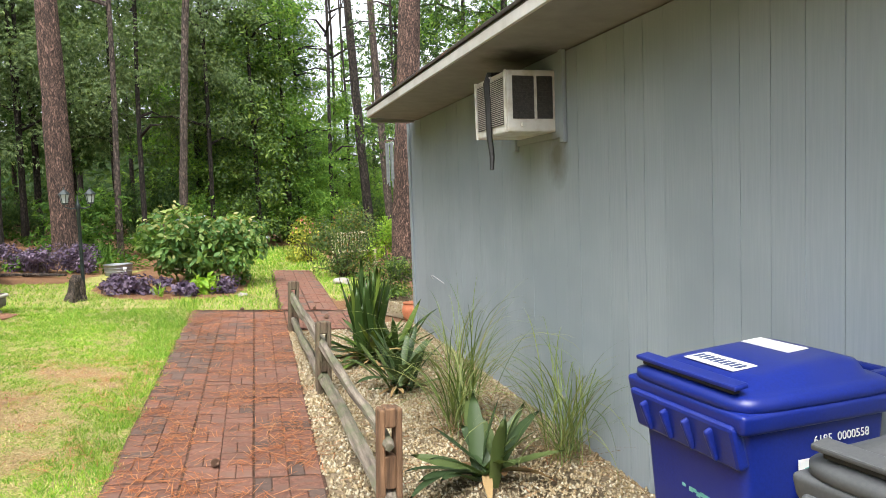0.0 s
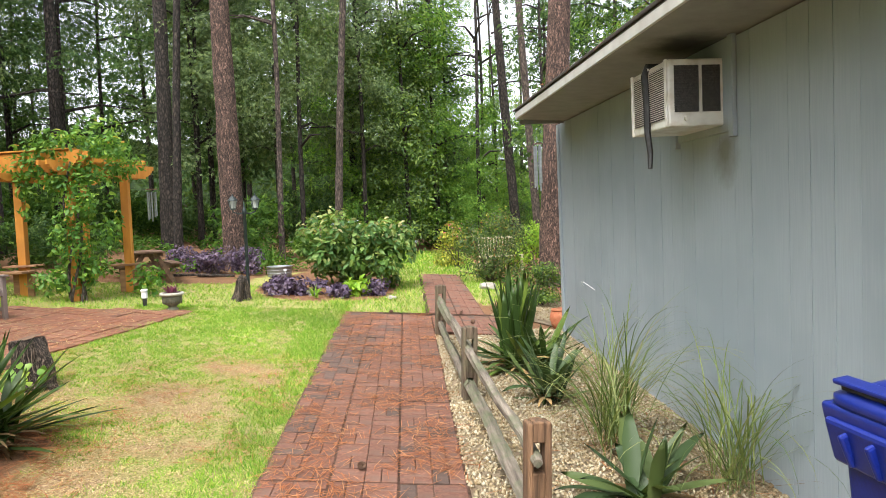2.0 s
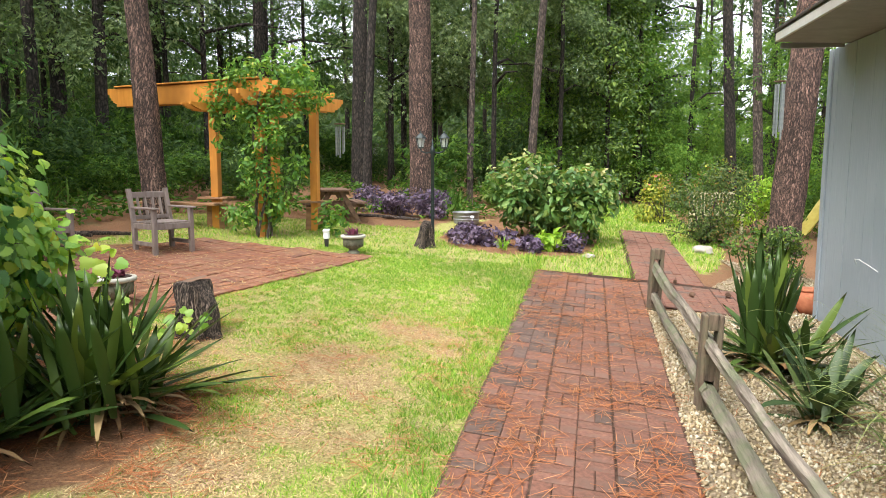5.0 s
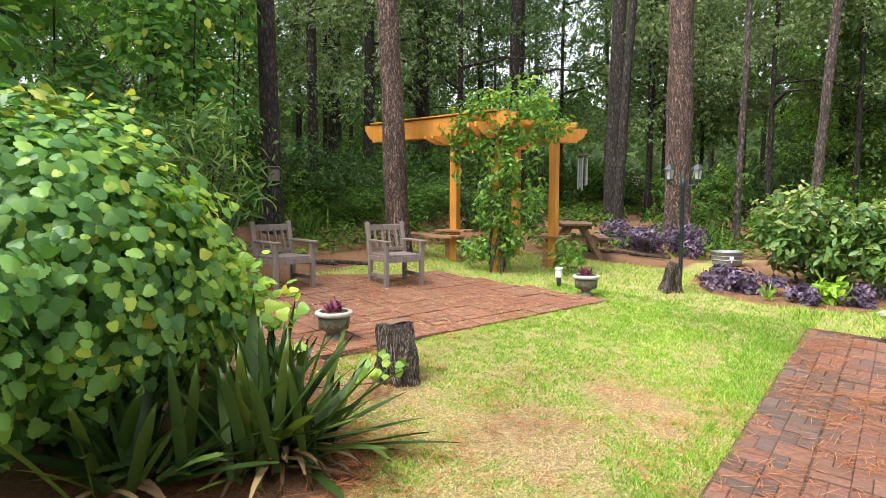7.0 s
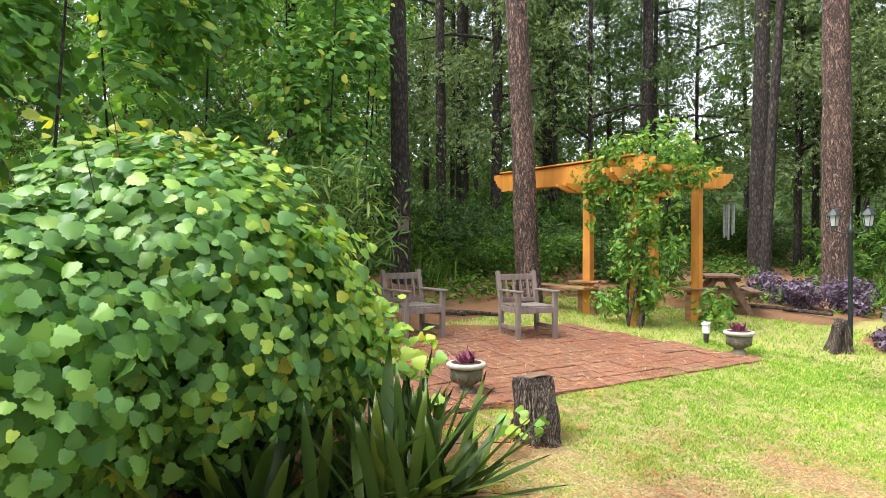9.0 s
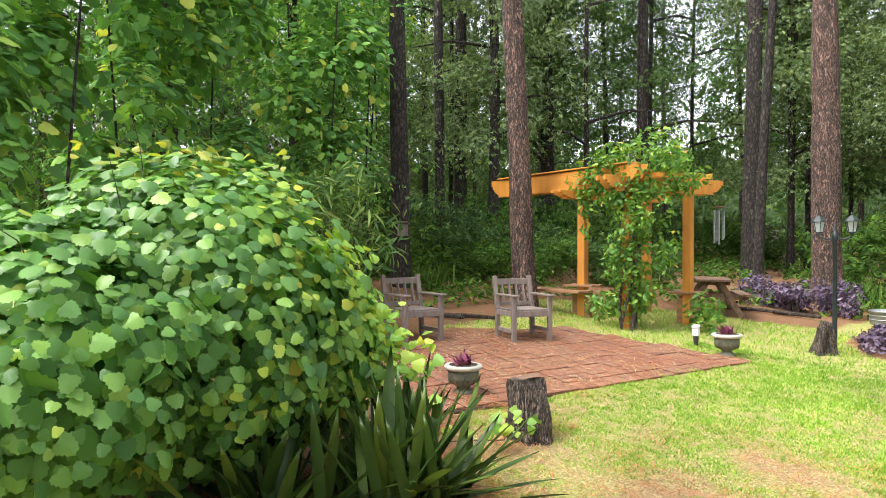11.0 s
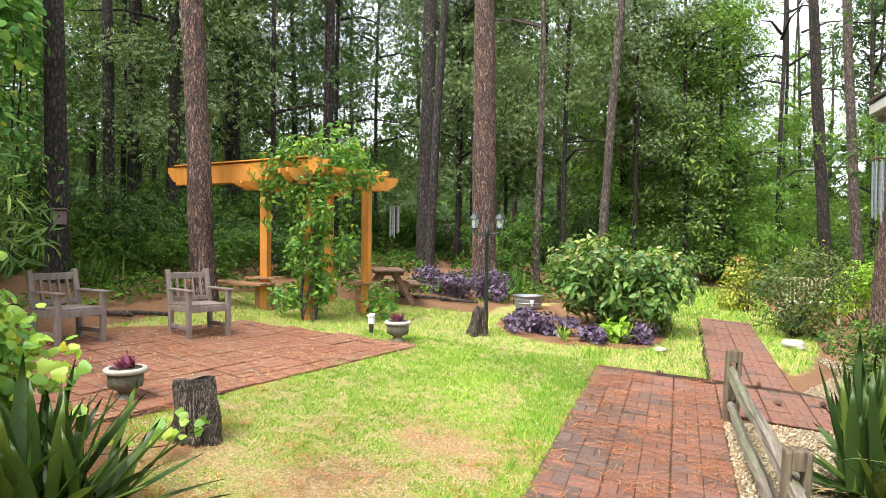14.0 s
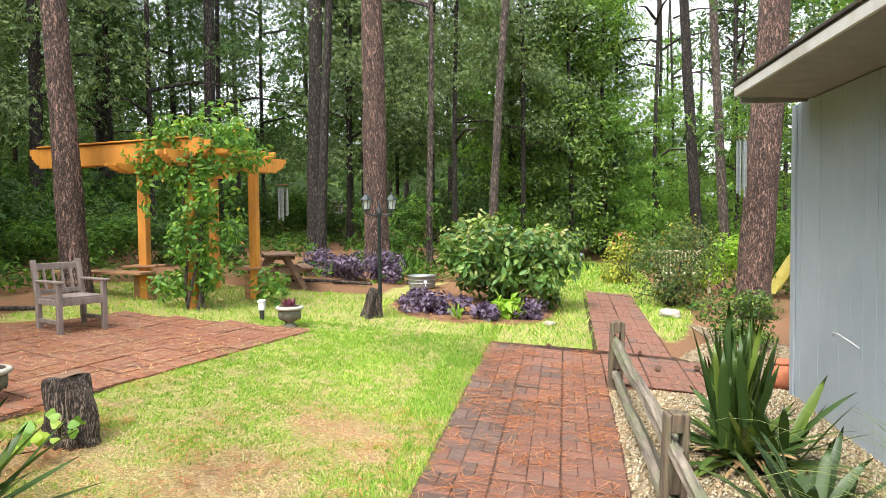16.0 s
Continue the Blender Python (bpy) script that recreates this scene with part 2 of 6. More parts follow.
L_HYD = leaf_material("hydrangea_leaf", [(0.0, (0.066, 0.152, 0.046)), (0.55, (0.134, 0.258, 0.073)), (0.9, (0.253, 0.362, 0.104)), (1.0, (0.325, 0.400, 0.138))], 0.5)
L_LIME = leaf_material("lime_leaf", [(0.0, (0.20, 0.40, 0.04)), (1.0, (0.42, 0.58, 0.08))], 0.5)
L_BOX = leaf_material("boxwood_leaf", [(0.0, (0.044, 0.094, 0.028)), (0.6, (0.099, 0.177, 0.044)), (1.0, (0.243, 0.354, 0.066))], 0.45)
L_ROSE = leaf_material("rose_bush_leaf", [(0.0, (0.046, 0.089, 0.031)), (0.6, (0.104, 0.166, 0.052)), (0.92, (0.198, 0.239, 0.073)), (1.0, (0.354, 0.156, 0.062))], 0.5)
L_YELLOW = leaf_material("yellow_green_leaf", [(0.0, (0.17, 0.24, 0.05)), (0.6, (0.34, 0.40, 0.07)), (1.0, (0.60, 0.54, 0.08))], 0.5)
L_PURPLE = leaf_material("purple_leaf", [(0.0, (0.060, 0.040, 0.085)), (0.6, (0.135, 0.095, 0.175)), (1.0, (0.24, 0.18, 0.28))], 0.5, 0.2)
L_FLOWER = leaf_material("pink_flower", [(0.0, (0.60, 0.10, 0.16)), (1.0, (0.75, 0.35, 0.36))], 0.6)
L_FADED = leaf_material("faded_flower_head", [(0.0, (0.232, 0.274, 0.094)), (0.6, (0.379, 0.379, 0.168)), (0.95, (0.484, 0.442, 0.253)), (1.0, (0.264, 0.337, 0.548))], 0.7, 0.3)
L_TRUMPET = leaf_material("trumpet_vine_leaf", [(0.0, (0.066, 0.176, 0.039)), (0.6, (0.155, 0.316, 0.058)), (0.975, (0.287, 0.445, 0.078)), (1.0, (0.663, 0.316, 0.065))], 0.5)
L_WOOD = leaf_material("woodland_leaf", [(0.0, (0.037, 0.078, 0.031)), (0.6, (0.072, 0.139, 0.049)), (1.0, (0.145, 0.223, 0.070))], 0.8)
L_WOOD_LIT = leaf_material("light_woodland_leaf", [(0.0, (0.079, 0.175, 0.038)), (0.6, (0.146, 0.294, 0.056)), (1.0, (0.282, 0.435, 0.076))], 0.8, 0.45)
L_CEDAR = leaf_material("grey_green_needle", [(0.0, (0.091, 0.143, 0.069)), (0.6, (0.164, 0.238, 0.117)), (1.0, (0.278, 0.363, 0.165))], 0.8)
L_COVER = leaf_material("ground_cover_leaf", [(0.0, (0.033, 0.084, 0.018)), (0.6, (0.080, 0.169, 0.033)), (1.0, (0.159, 0.271, 0.047))], 0.8)
L_PEBBLE = leaf_material("cream_pebble", [(0.0, (0.202, 0.140, 0.077)), (0.3, (0.325, 0.256, 0.163)), (0.75, (0.410, 0.348, 0.248)), (1.0, (0.511, 0.473, 0.395))], 0.8, 0.0)
L_MAGENTA = leaf_material("magenta_leaf", [(0.0, (0.12, 0.035, 0.075)), (0.6, (0.30, 0.075, 0.17)), (1.0, (0.46, 0.16, 0.28))], 0.5, 0.2)


def add_ragged_patch(m, centre, radii, colour, most):
    """A ragged patch of one given colour round one place of the surface."""
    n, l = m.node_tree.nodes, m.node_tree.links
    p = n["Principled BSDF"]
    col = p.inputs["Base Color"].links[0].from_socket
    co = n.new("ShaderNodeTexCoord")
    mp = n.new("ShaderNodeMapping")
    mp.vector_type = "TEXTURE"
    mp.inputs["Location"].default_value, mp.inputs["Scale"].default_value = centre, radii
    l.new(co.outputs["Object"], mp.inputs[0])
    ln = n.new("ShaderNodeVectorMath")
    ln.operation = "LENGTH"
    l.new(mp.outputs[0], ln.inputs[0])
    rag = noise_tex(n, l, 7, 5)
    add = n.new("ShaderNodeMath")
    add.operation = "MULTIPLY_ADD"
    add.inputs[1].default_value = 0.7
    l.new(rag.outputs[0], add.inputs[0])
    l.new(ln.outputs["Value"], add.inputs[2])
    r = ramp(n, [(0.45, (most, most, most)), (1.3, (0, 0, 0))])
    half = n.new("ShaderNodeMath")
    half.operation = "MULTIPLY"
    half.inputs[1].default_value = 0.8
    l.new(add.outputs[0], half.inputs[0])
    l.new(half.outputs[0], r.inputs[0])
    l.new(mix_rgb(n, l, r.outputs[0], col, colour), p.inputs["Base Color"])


add_ragged_patch(M_SIDING, (0, -4.28, 1.86), (0.3, 0.22, 0.30), (0.13, 0.125, 0.08), 0.8)
add_ragged_patch(M_SOFFIT, (-0.2, -4.1, 2.63), (0.35, 0.5, 0.3), (0.03, 0.03, 0.027), 0.9)


# ---- mesh helpers ----
def link_mesh(name, me, material, parent=None, label=""):
    if material and not me.materials:
        me.materials.append(material)
    ob = new(name, me)
    ob.parent = parent
    if label:
        ob["label"] = label
    return ob


def part(name, bm, material, parent=None, label="", smooth=False):
    me = bpy.data.meshes.new(name)
    bm.to_mesh(me)
    bm.free()
    if smooth:
        me.shade_smooth()
    return link_mesh(name, me, material, parent, label)


def empty(name, x, y, rz=0.0, z=None):
    ob = new(name)
    ob.matrix_world = pose(x, y, ground_z(x, y) if z is None else z, 0, 0, rz)
    return ob


def add_box(bm, size, m=None, bevel=0.0):
    geom = bmesh.ops.create_cube(bm, size=1.0)
    vs = geom["verts"]
    bmesh.ops.scale(bm, vec=size, verts=vs)
    if bevel:
        es = list({e for v in vs for e in v.link_edges})
        res = bmesh.ops.bevel(bm, geom=es, offset=bevel, segments=2, affect="EDGES", profile=0.5)
        vs = list({v for f in res["faces"] for v in f.verts} | {v for v in vs if v.is_valid})
    if m is not None:
        bmesh.ops.transform(bm, matrix=m, verts=vs)
    return vs


def box(size, at=(0, 0, 0), bevel=0.004, turn=(0, 0, 0)):
    bm = bmesh.new()
    add_box(bm, size, pose(*at, *turn), bevel)
    return bm


def beam_between(a, b, w, h, bevel=0.004, roll=0.0):
    """A squared timber from a to b, w wide and h high."""
    a, b = Vector(a), Vector(b)
    d = b - a
    rz = math.degrees(math.atan2(d.y, d.x))
    ry = -math.degrees(math.atan2(d.z, math.hypot(d.x, d.y)))
    bm = bmesh.new()
    add_box(bm, (d.length, w, h), Matrix.Translation((a + b) / 2) @ pose(0, 0, 0, 0, 0, rz) @ pose(0, 0, 0, 0, ry, 0) @ pose(0, 0, 0, roll, 0, 0), bevel)
    return bm


def lathe(profile, steps=28, wobble=0.0):
    """A turned body from (radius, height) pairs."""
    bm = bmesh.new()
    rings = []
    for r, z in profile:
        rings.append([bm.verts.new((r * math.cos(a) * (1 + wobble * math.sin(3 * a + z * 9)), r * math.sin(a) * (1 + wobble * math.cos(5 * a)), z)) for a in (2 * math.pi * i / steps for i in range(steps))])
    for p, q in zip(rings, rings[1:]):
        for i in range(steps):
            bm.faces.new((p[i], p[(i + 1) % steps], q[(i + 1) % steps], q[i]))
    bm.faces.new(list(reversed(rings[0])))
    bm.faces.new(rings[-1])
    return bm


def tube(points, radii, steps=12, rough=0.0, seed=0, knots=1.0):
    """A limb or trunk through points, with a radius at each, uneven by rough."""
    bm = bmesh.new()
    pts = [Vector(p) for p in points]
    rings = []
    for k, (p, r) in enumerate(zip(pts, radii)):
        d = (pts[min(k + 1, len(pts) - 1)] - pts[max(k - 1, 0)]).normalized()
        side = d.cross(Vector((0.31, 0.95, 0.02))).normalized()
        up = side.cross(d)
        ring = []
        for i in range(steps):
            a = 2 * math.pi * i / steps
            w = 1 + rough * noise.noise(Vector((math.cos(a) * 2.1 + seed, math.sin(a) * 2.1, p.length * knots)))
            ring.append(bm.verts.new(p + (side * math.cos(a) + up * math.sin(a)) * r * w))
        rings.append(ring)
    for p, q in zip(rings, rings[1:]):
        for i in range(steps):
            bm.faces.new((p[i], p[(i + 1) % steps], q[(i + 1) % steps], q[i]))
    bm.faces.new(list(reversed(rings[0])))
    bm.faces.new(rings[-1])
    bmesh.ops.recalc_face_normals(bm, faces=bm.faces)
    return bm


def fast_mesh(name, verts, tris):
    me = bpy.data.meshes.new(name)
    verts, tris = np.asarray(verts, np.float32).reshape(-1, 3), np.asarray(tris, np.int32).reshape(-1, 3)
    me.vertices.add(len(verts))
    me.vertices.foreach_set("co", verts.ravel())
    me.loops.add(len(tris) * 3)
    me.loops.foreach_set("vertex_index", tris.ravel())
    me.polygons.add(len(tris))
    me.polygons.foreach_set("loop_start", np.arange(0, len(tris) * 3, 3, dtype=np.int32))
    me.update(calc_edges=True)
    return me


# leaf outlines: along, across, lift
DIAMOND = ([(0, 0, 0), (0.45, 0.28, 0.06), (1, 0, -0.05), (0.45, -0.28, 0.06)], [(0, 1, 2), (0, 2, 3)])
OVAL = ([(0, 0, 0), (0.25, 0.2, 0.05), (0.65, 0.22, 0.05), (1, 0, -0.08), (0.65, -0.22, 0.05), (0.25, -0.2, 0.05)], [(0, 1, 2), (0, 2, 3), (0, 3, 4), (0, 4, 5)])
SPRAY = ([(0, 0.03, 0), (0, -0.03, 0), (1, 0.1, -0.1), (0.55, 0.33, 0.05), (0.2, 0.05, 0), (0.6, -0.32, 0.0), (0.25, -0.05, 0), (0.95, -0.14, 0.1)], [(0, 1, 2), (4, 3, 2), (6, 7, 5)])


def toothed_leaf():
    """A round, heart-shaped vine leaf with a notch at the stalk and a toothed edge."""
    co, n = [(0.36, 0, 0.07)], 24
    for k in range(n + 1):
        a = -math.pi + 0.30 + (2 * math.pi - 0.60) * k / n
        r = 0.46 + 0.075 * math.cos(3 * a) + 0.08 * math.cos(a) + (0.045 if k % 2 else -0.03)
        co.append((0.38 + r * math.cos(a), 1.04 * r * math.sin(a), 0.07 - 0.30 * abs(r * math.sin(a)) - 0.10 * max(0, r * math.cos(a))))
    return co, [(0, k, k + 1) for k in range(1, n + 1)] + [(0, n + 1, 1)]


TOOTHED = toothed_leaf()
LANCE = ([(0, 0, 0), (0.3, 0.07, 0.02), (0.65, 0.06, 0.02), (1, 0, -0.08), (0.65, -0.06, 0.02), (0.3, -0.07, 0.02)], [(0, 1, 2), (0, 2, 3), (0, 3, 4), (0, 4, 5)])


def link_leaves(name, me, material, parent, label=""):
    return tagged(link_mesh(name, me, material, parent, label), kind="stuff")


def leaves(name, where, facing, size, outline, rng, spread=0.7, droop=0.0):
    """One mesh of leaves at the places given, each facing about the given way."""
    t = np.array(outline[0])
    f = np.array(outline[1])
    n = len(where)
    w = np.asarray(facing, float) + rng.normal(0, spread, (n, 3))
    w /= np.linalg.norm(w, axis=1, keepdims=True) + 1e-9
    u = rng.normal(0, 1, (n, 3))
    u[:, 2] -= droop
    u -= (u * w).sum(1, keepdims=True) * w
    u /= np.linalg.norm(u, axis=1, keepdims=True) + 1e-9
    v = np.cross(w, u)
    s = np.asarray(size).reshape(-1, 1, 1) * np.ones((n, 1, 1))
    co = np.asarray(where)[:, None, :] + s * (u[:, None] * t[None, :, :1] + v[:, None] * t[None, :, 1:2] + w[:, None] * t[None, :, 2:])
    tri = f[None] + (np.arange(n) * len(t))[:, None, None]
    return fast_mesh(name, co, tri)


def blades(name, rows, rng, segs=6, fold=0.25, taper=0.45):
    """Strap leaves. rows: base point, heading, lift (radians), length, width, bend (radians over the length)."""
    co, tri = [], []
    for base, head, lift, length, width, bend in rows:
        p = np.array(base, float)
        k0 = len(co)
        side = np.array((-math.sin(head), math.cos(head), 0))
        twist = rng.normal(0, 0.25)
        for k in range(segs + 1):
            s = k / segs
            a = lift - bend * s * s
            d = np.array((math.cos(head) * math.cos(a), math.sin(head) * math.cos(a), math.sin(a)))
            up = np.cross(d, side)
            sd = side * math.cos(twist * s) + up * math.sin(twist * s)
            w = width * 0.5 * (min(1.0, 0.55 + 2.2 * s) * (1 - max(0, s - taper) / (1 - taper)) ** 0.75)
            co += [p + sd * w, p - up * w * fold, p - sd * w]
            p = p + d * length / segs
        for k in range(segs):
            a = k0 + 3 * k
            tri += [(a, a + 3, a + 1), (a + 1, a + 3, a + 4), (a + 1, a + 4, a + 2), (a + 2, a + 4, a + 5)]
    return fast_mesh(name, co, tri)


def lumpy(rng, n, radii, lumps=9, shell=0.55, low=-1.0, size=(0.3, 0.55)):
    """Places and facings in the outer part of an uneven bush made of overlapping lumps."""
    c = rng.normal(0, 1, (lumps, 3))
    c /= np.linalg.norm(c, axis=1, keepdims=True)
    c *= rng.uniform(0.35, 0.75, (lumps, 1))
    c[:, 2] = np.clip(c[:, 2], low, 1)
    rad = rng.uniform(*size, lumps)
    pick = rng.integers(0, lumps, n)
    d = rng.normal(0, 1, (n, 3))
    d /= np.linalg.norm(d, axis=1, keepdims=True)
    r = rad[pick] * rng.uniform(shell, 1.0, n) ** 0.5
    p = (c[pick] + d * r[:, None]) * np.array(radii)
    return p, d + np.array((0, 0, 0.4))


def inside(x, y, poly):
    hit = False
    for (x0, y0), (x1, y1) in zip(poly, poly[1:] + poly[:1]):
        if (y0 > y) != (y1 > y) and x < x0 + (y - y0) * (x1 - x0) / (y1 - y0):
            hit = not hit
    return hit


# ---- plan ----
PATIO = [(-3.36, 6.66), (-3.74, 5.34), (-3.95, 4.5), (-4.02, 3.5), (-4.2, 2.95), (-5.4, 2.6), (-7.2, 3.6), (-6.2, 5.0), (-5.68, 6.5)]
BED = [(-2.98, 8.75), (-2.6, 8.1), (-2.1, 7.95), (-1.4, 8.05), (-0.82, 8.5), (-0.62, 9.6), (-0.58, 11.2), (-1.0, 12.6), (-2.4, 12.3), (-3.0, 10.4)]
GRAVEL = [(-0.13, -4.5), (1.95, -4.5), (1.62, 6.25), (1.1, 6.2), (1.05, 5.75), (-0.13, 5.6)]
LAWN = [(-1.30, -6), (-1.30, 7.0), (-0.15, 7.1), (-0.15, 11.8), (0.62, 12), (0.7, 8.0), (1.0, 8.4), (1.5, 10.6), (1.3, 13), (1.2, 19), (-1.4, 19), (-1.2, 13.2),
        (-3.2, 11.0), (-3.4, 9.6), (-4.2, 9.3), (-6.6, 9.0), (-7.3, 8.2), (-6.6, 6.6), (-6.6, 5.2), (-5.6, 6.4), (-3.7, 6.5), (-4.35, 4.4), (-4.15, 3.0), (-2.7, 1.7), (-2.8, 0.9), (-3.5, 0.2), (-4.6, -0.5), (-4.6, -6)]


def straw_patch(x, y):
    """How bare and straw-covered the lawn is."""
    v = 0
    for cx, cy, rx, ry in ((-2.0, 3.75, 0.55, 0.22), (-2.35, 2.7, 0.42, 0.5), (-1.75, 3.4, 0.2, 0.15), (-2.6, 1.2, 0.5, 0.35), (-3.5, 2.7, 0.45, 0.5), (-2.1, 1.7, 0.3, 0.2)):
        q = ((x - cx) / rx) ** 2 + ((y - cy) / ry) ** 2
        v = max(v, 0.72 * math.exp(-q * 0.8))
    v += 0.10 + 0.40 * noise.noise(Vector((x * 2.3, y * 2.3, 4.0))) + 0.5 * noise.noise(Vector((x * 8, y * 8, 1.0)))
    return min(1.0, max(0.0, v))


def axis_steps(lo, hi, a, b, fine):
    mid = list(np.arange(a, b + 1e-6, fine))
    down, up, s = [], [], fine
    v = a
    while v > lo:
        s *= 1.35
        v -= s
        down.append(v)
    v, s = b, fine
    while v < hi:
        s *= 1.35
        v += s
        up.append(v)
    return list(reversed(down)) + mid + up


def build_ground():
    xs, ys = axis_steps(-600, 600, -8, 3, 0.11), axis_steps(-600, 600, -2, 15, 0.11)
    co, tri, lawn, straw = [], [], [], []
    for y in ys:
        for x in xs:
            near = -8.2 < x < 3.2 and -2.3 < y < 15.3
            rough = 0.006 * noise.noise(Vector((x * 1.7, y * 1.7, 0))) if near else 0.05 * noise.noise(Vector((x * 0.3, y * 0.3, 0)))
            co.append((x, y, ground_z(x, y) - 0.013 + rough))
            wob = Vector((x * 2.5, y * 2.5, 7))
            dx, dy = 0.12 * noise.noise(wob), 0.12 * noise.noise(wob + Vector((9, 3, 1)))
            lawn.append(1.0 if inside(x + dx, y + dy, LAWN) and not inside(x, y, BED) else 0.0)
            straw.append(straw_patch(x, y))
    w = len(xs)
    for j in range(len(ys) - 1):
        for i in range(w - 1):
            a = j * w + i
            tri += [(a, a + 1, a + w + 1), (a, a + w + 1, a + w)]
    me = fast_mesh("ground", co, tri)
    for key, vals in (("lawn", lawn), ("straw", straw)):
        me.attributes.new(key, "FLOAT", "POINT").data.foreach_set("value", np.array(vals, np.float32))
    me.shade_smooth()
    m, n, l, p = shader("lawn_and_forest_floor")
    a1, a2 = n.new("ShaderNodeAttribute"), n.new("ShaderNodeAttribute")
    a1.attribute_name, a2.attribute_name = "lawn", "straw"
    fine = noise_tex(n, l, 55, 8, None, 0.75)
    mid = noise_tex(n, l, 2.2, 5)
    grass = ramp(n, [(0.36, (0.13, 0.16, 0.03)), (0.52, (0.33, 0.34, 0.08)), (0.66, (0.58, 0.48, 0.24))])
    l.new(fine.outputs[0], grass.inputs[0])
    dry = ramp(n, [(0.36, (0.17, 0.10, 0.06)), (0.5, (0.43, 0.28, 0.17)), (0.66, (0.64, 0.47, 0.30))])
    l.new(fine.outputs[0], dry.inputs[0])
    floor = ramp(n, [(0.3, (0.09, 0.045, 0.022)), (0.55, (0.24, 0.12, 0.055)), (0.75, (0.36, 0.20, 0.10))])
    l.new(fine.outputs[0], floor.inputs[0])
    moss = ramp(n, [(0.58, (0, 0, 0)), (0.75, (1, 1, 1))])
    l.new(mid.outputs[0], moss.inputs[0])
    woods = mix_rgb(n, l, moss.outputs[0], floor.outputs[0], (0.10, 0.14, 0.035))
    c = mix_rgb(n, l, a2.outputs["Fac"], grass.outputs[0], dry.outputs[0])
    c = mix_rgb(n, l, a1.outputs["Fac"], woods, c)
    l.new(c, p.inputs["Base Color"])
    p.inputs["Roughness"].default_value = 1.0
    bump(n, l, p, fine.outputs[0], 0.8, 0.03)
    tagged(link_mesh("ground", me, m), "patchy green lawn running into brown pine straw forest floor", "ground", kind="structure")


build_ground()


def lawn_grass():
    rng = np.random.default_rng(3)
    spots, tall, dry = [], [], []
    for count, (x0, x1, y0, y1), h in ((185000, (-4.2, -1.3, 0.0, 7.2), 0.019), (36000, (-7.2, -1.3, 5.0, 9.6), 0.030), (26000, (-1.6, 1.6, 7.0, 18), 0.055)):
        for x, y in rng.uniform((x0, y0), (x1, y1), (count, 2)):
            if not inside(x, y, LAWN) or inside(x, y, BED) or inside(x, y, PATIO):
                continue
            bare = straw_patch(x, y)
            if rng.random() < bare * 0.9:
                if rng.random() < 0.8:
                    dry.append(((x, y, ground_z(x, y) - 0.006), rng.uniform(0, 6.28), rng.uniform(0.0, 0.5), rng.uniform(0.02, 0.055), 0.0045, rng.uniform(0.2, 0.8)))
                continue
            spots.append((x, y, ground_z(x, y) - 0.018))
            edge = 1.5 if -1.75 < x < -1.33 else 1.0
            tuft = 1.0 + 0.9 * noise.noise(Vector((x * 11, y * 11, 3.0))) + 0.5 * noise.noise(Vector((x * 4, y * 4, 8.0)))
            tall.append(h * edge * max(0.35, tuft) * rng.uniform(0.6, 1.6) * (1 - 0.5 * bare))
    random.Random(4).shuffle(dry)
    dry = dry[:36000]
    tagged(link_mesh("dry_grass", blades("dry_grass", dry, rng, 2, 0.0), L_STRAW), "dry straw-coloured dead grass in the bare lawn patches", "grass", kind="stuff")
    p, h = np.array(spots), np.array(tall)
    n = len(p)
    a = rng.uniform(0, 2 * math.pi, n)
    side = np.stack((np.cos(a), np.sin(a), np.zeros(n)), 1) * (0.0026 + 0.00055 * p[:, 1:2])
    lean = rng.normal(0, 0.6, (n, 3)) * np.array((1, 1, 0))
    tip = p + (np.array((0, 0, 1.0)) + lean) * h[:, None]
    co = np.stack((p - side, p + side, tip), 1)
    me = fast_mesh("grass", co, np.arange(3 * n))
    tagged(link_mesh("lawn_grass", me, L_LAWN), "short patchy lawn grass, bright green with straw spots", "grass", kind="stuff")


lawn_grass()


# ---- house wall beside the path ----
HOUSE = pose(1.575, 6.10, 0, 0, 0, 2.46)
WALL_TOP = 2.60


def placed(ob, m):
    ob.matrix_world = m
    return ob


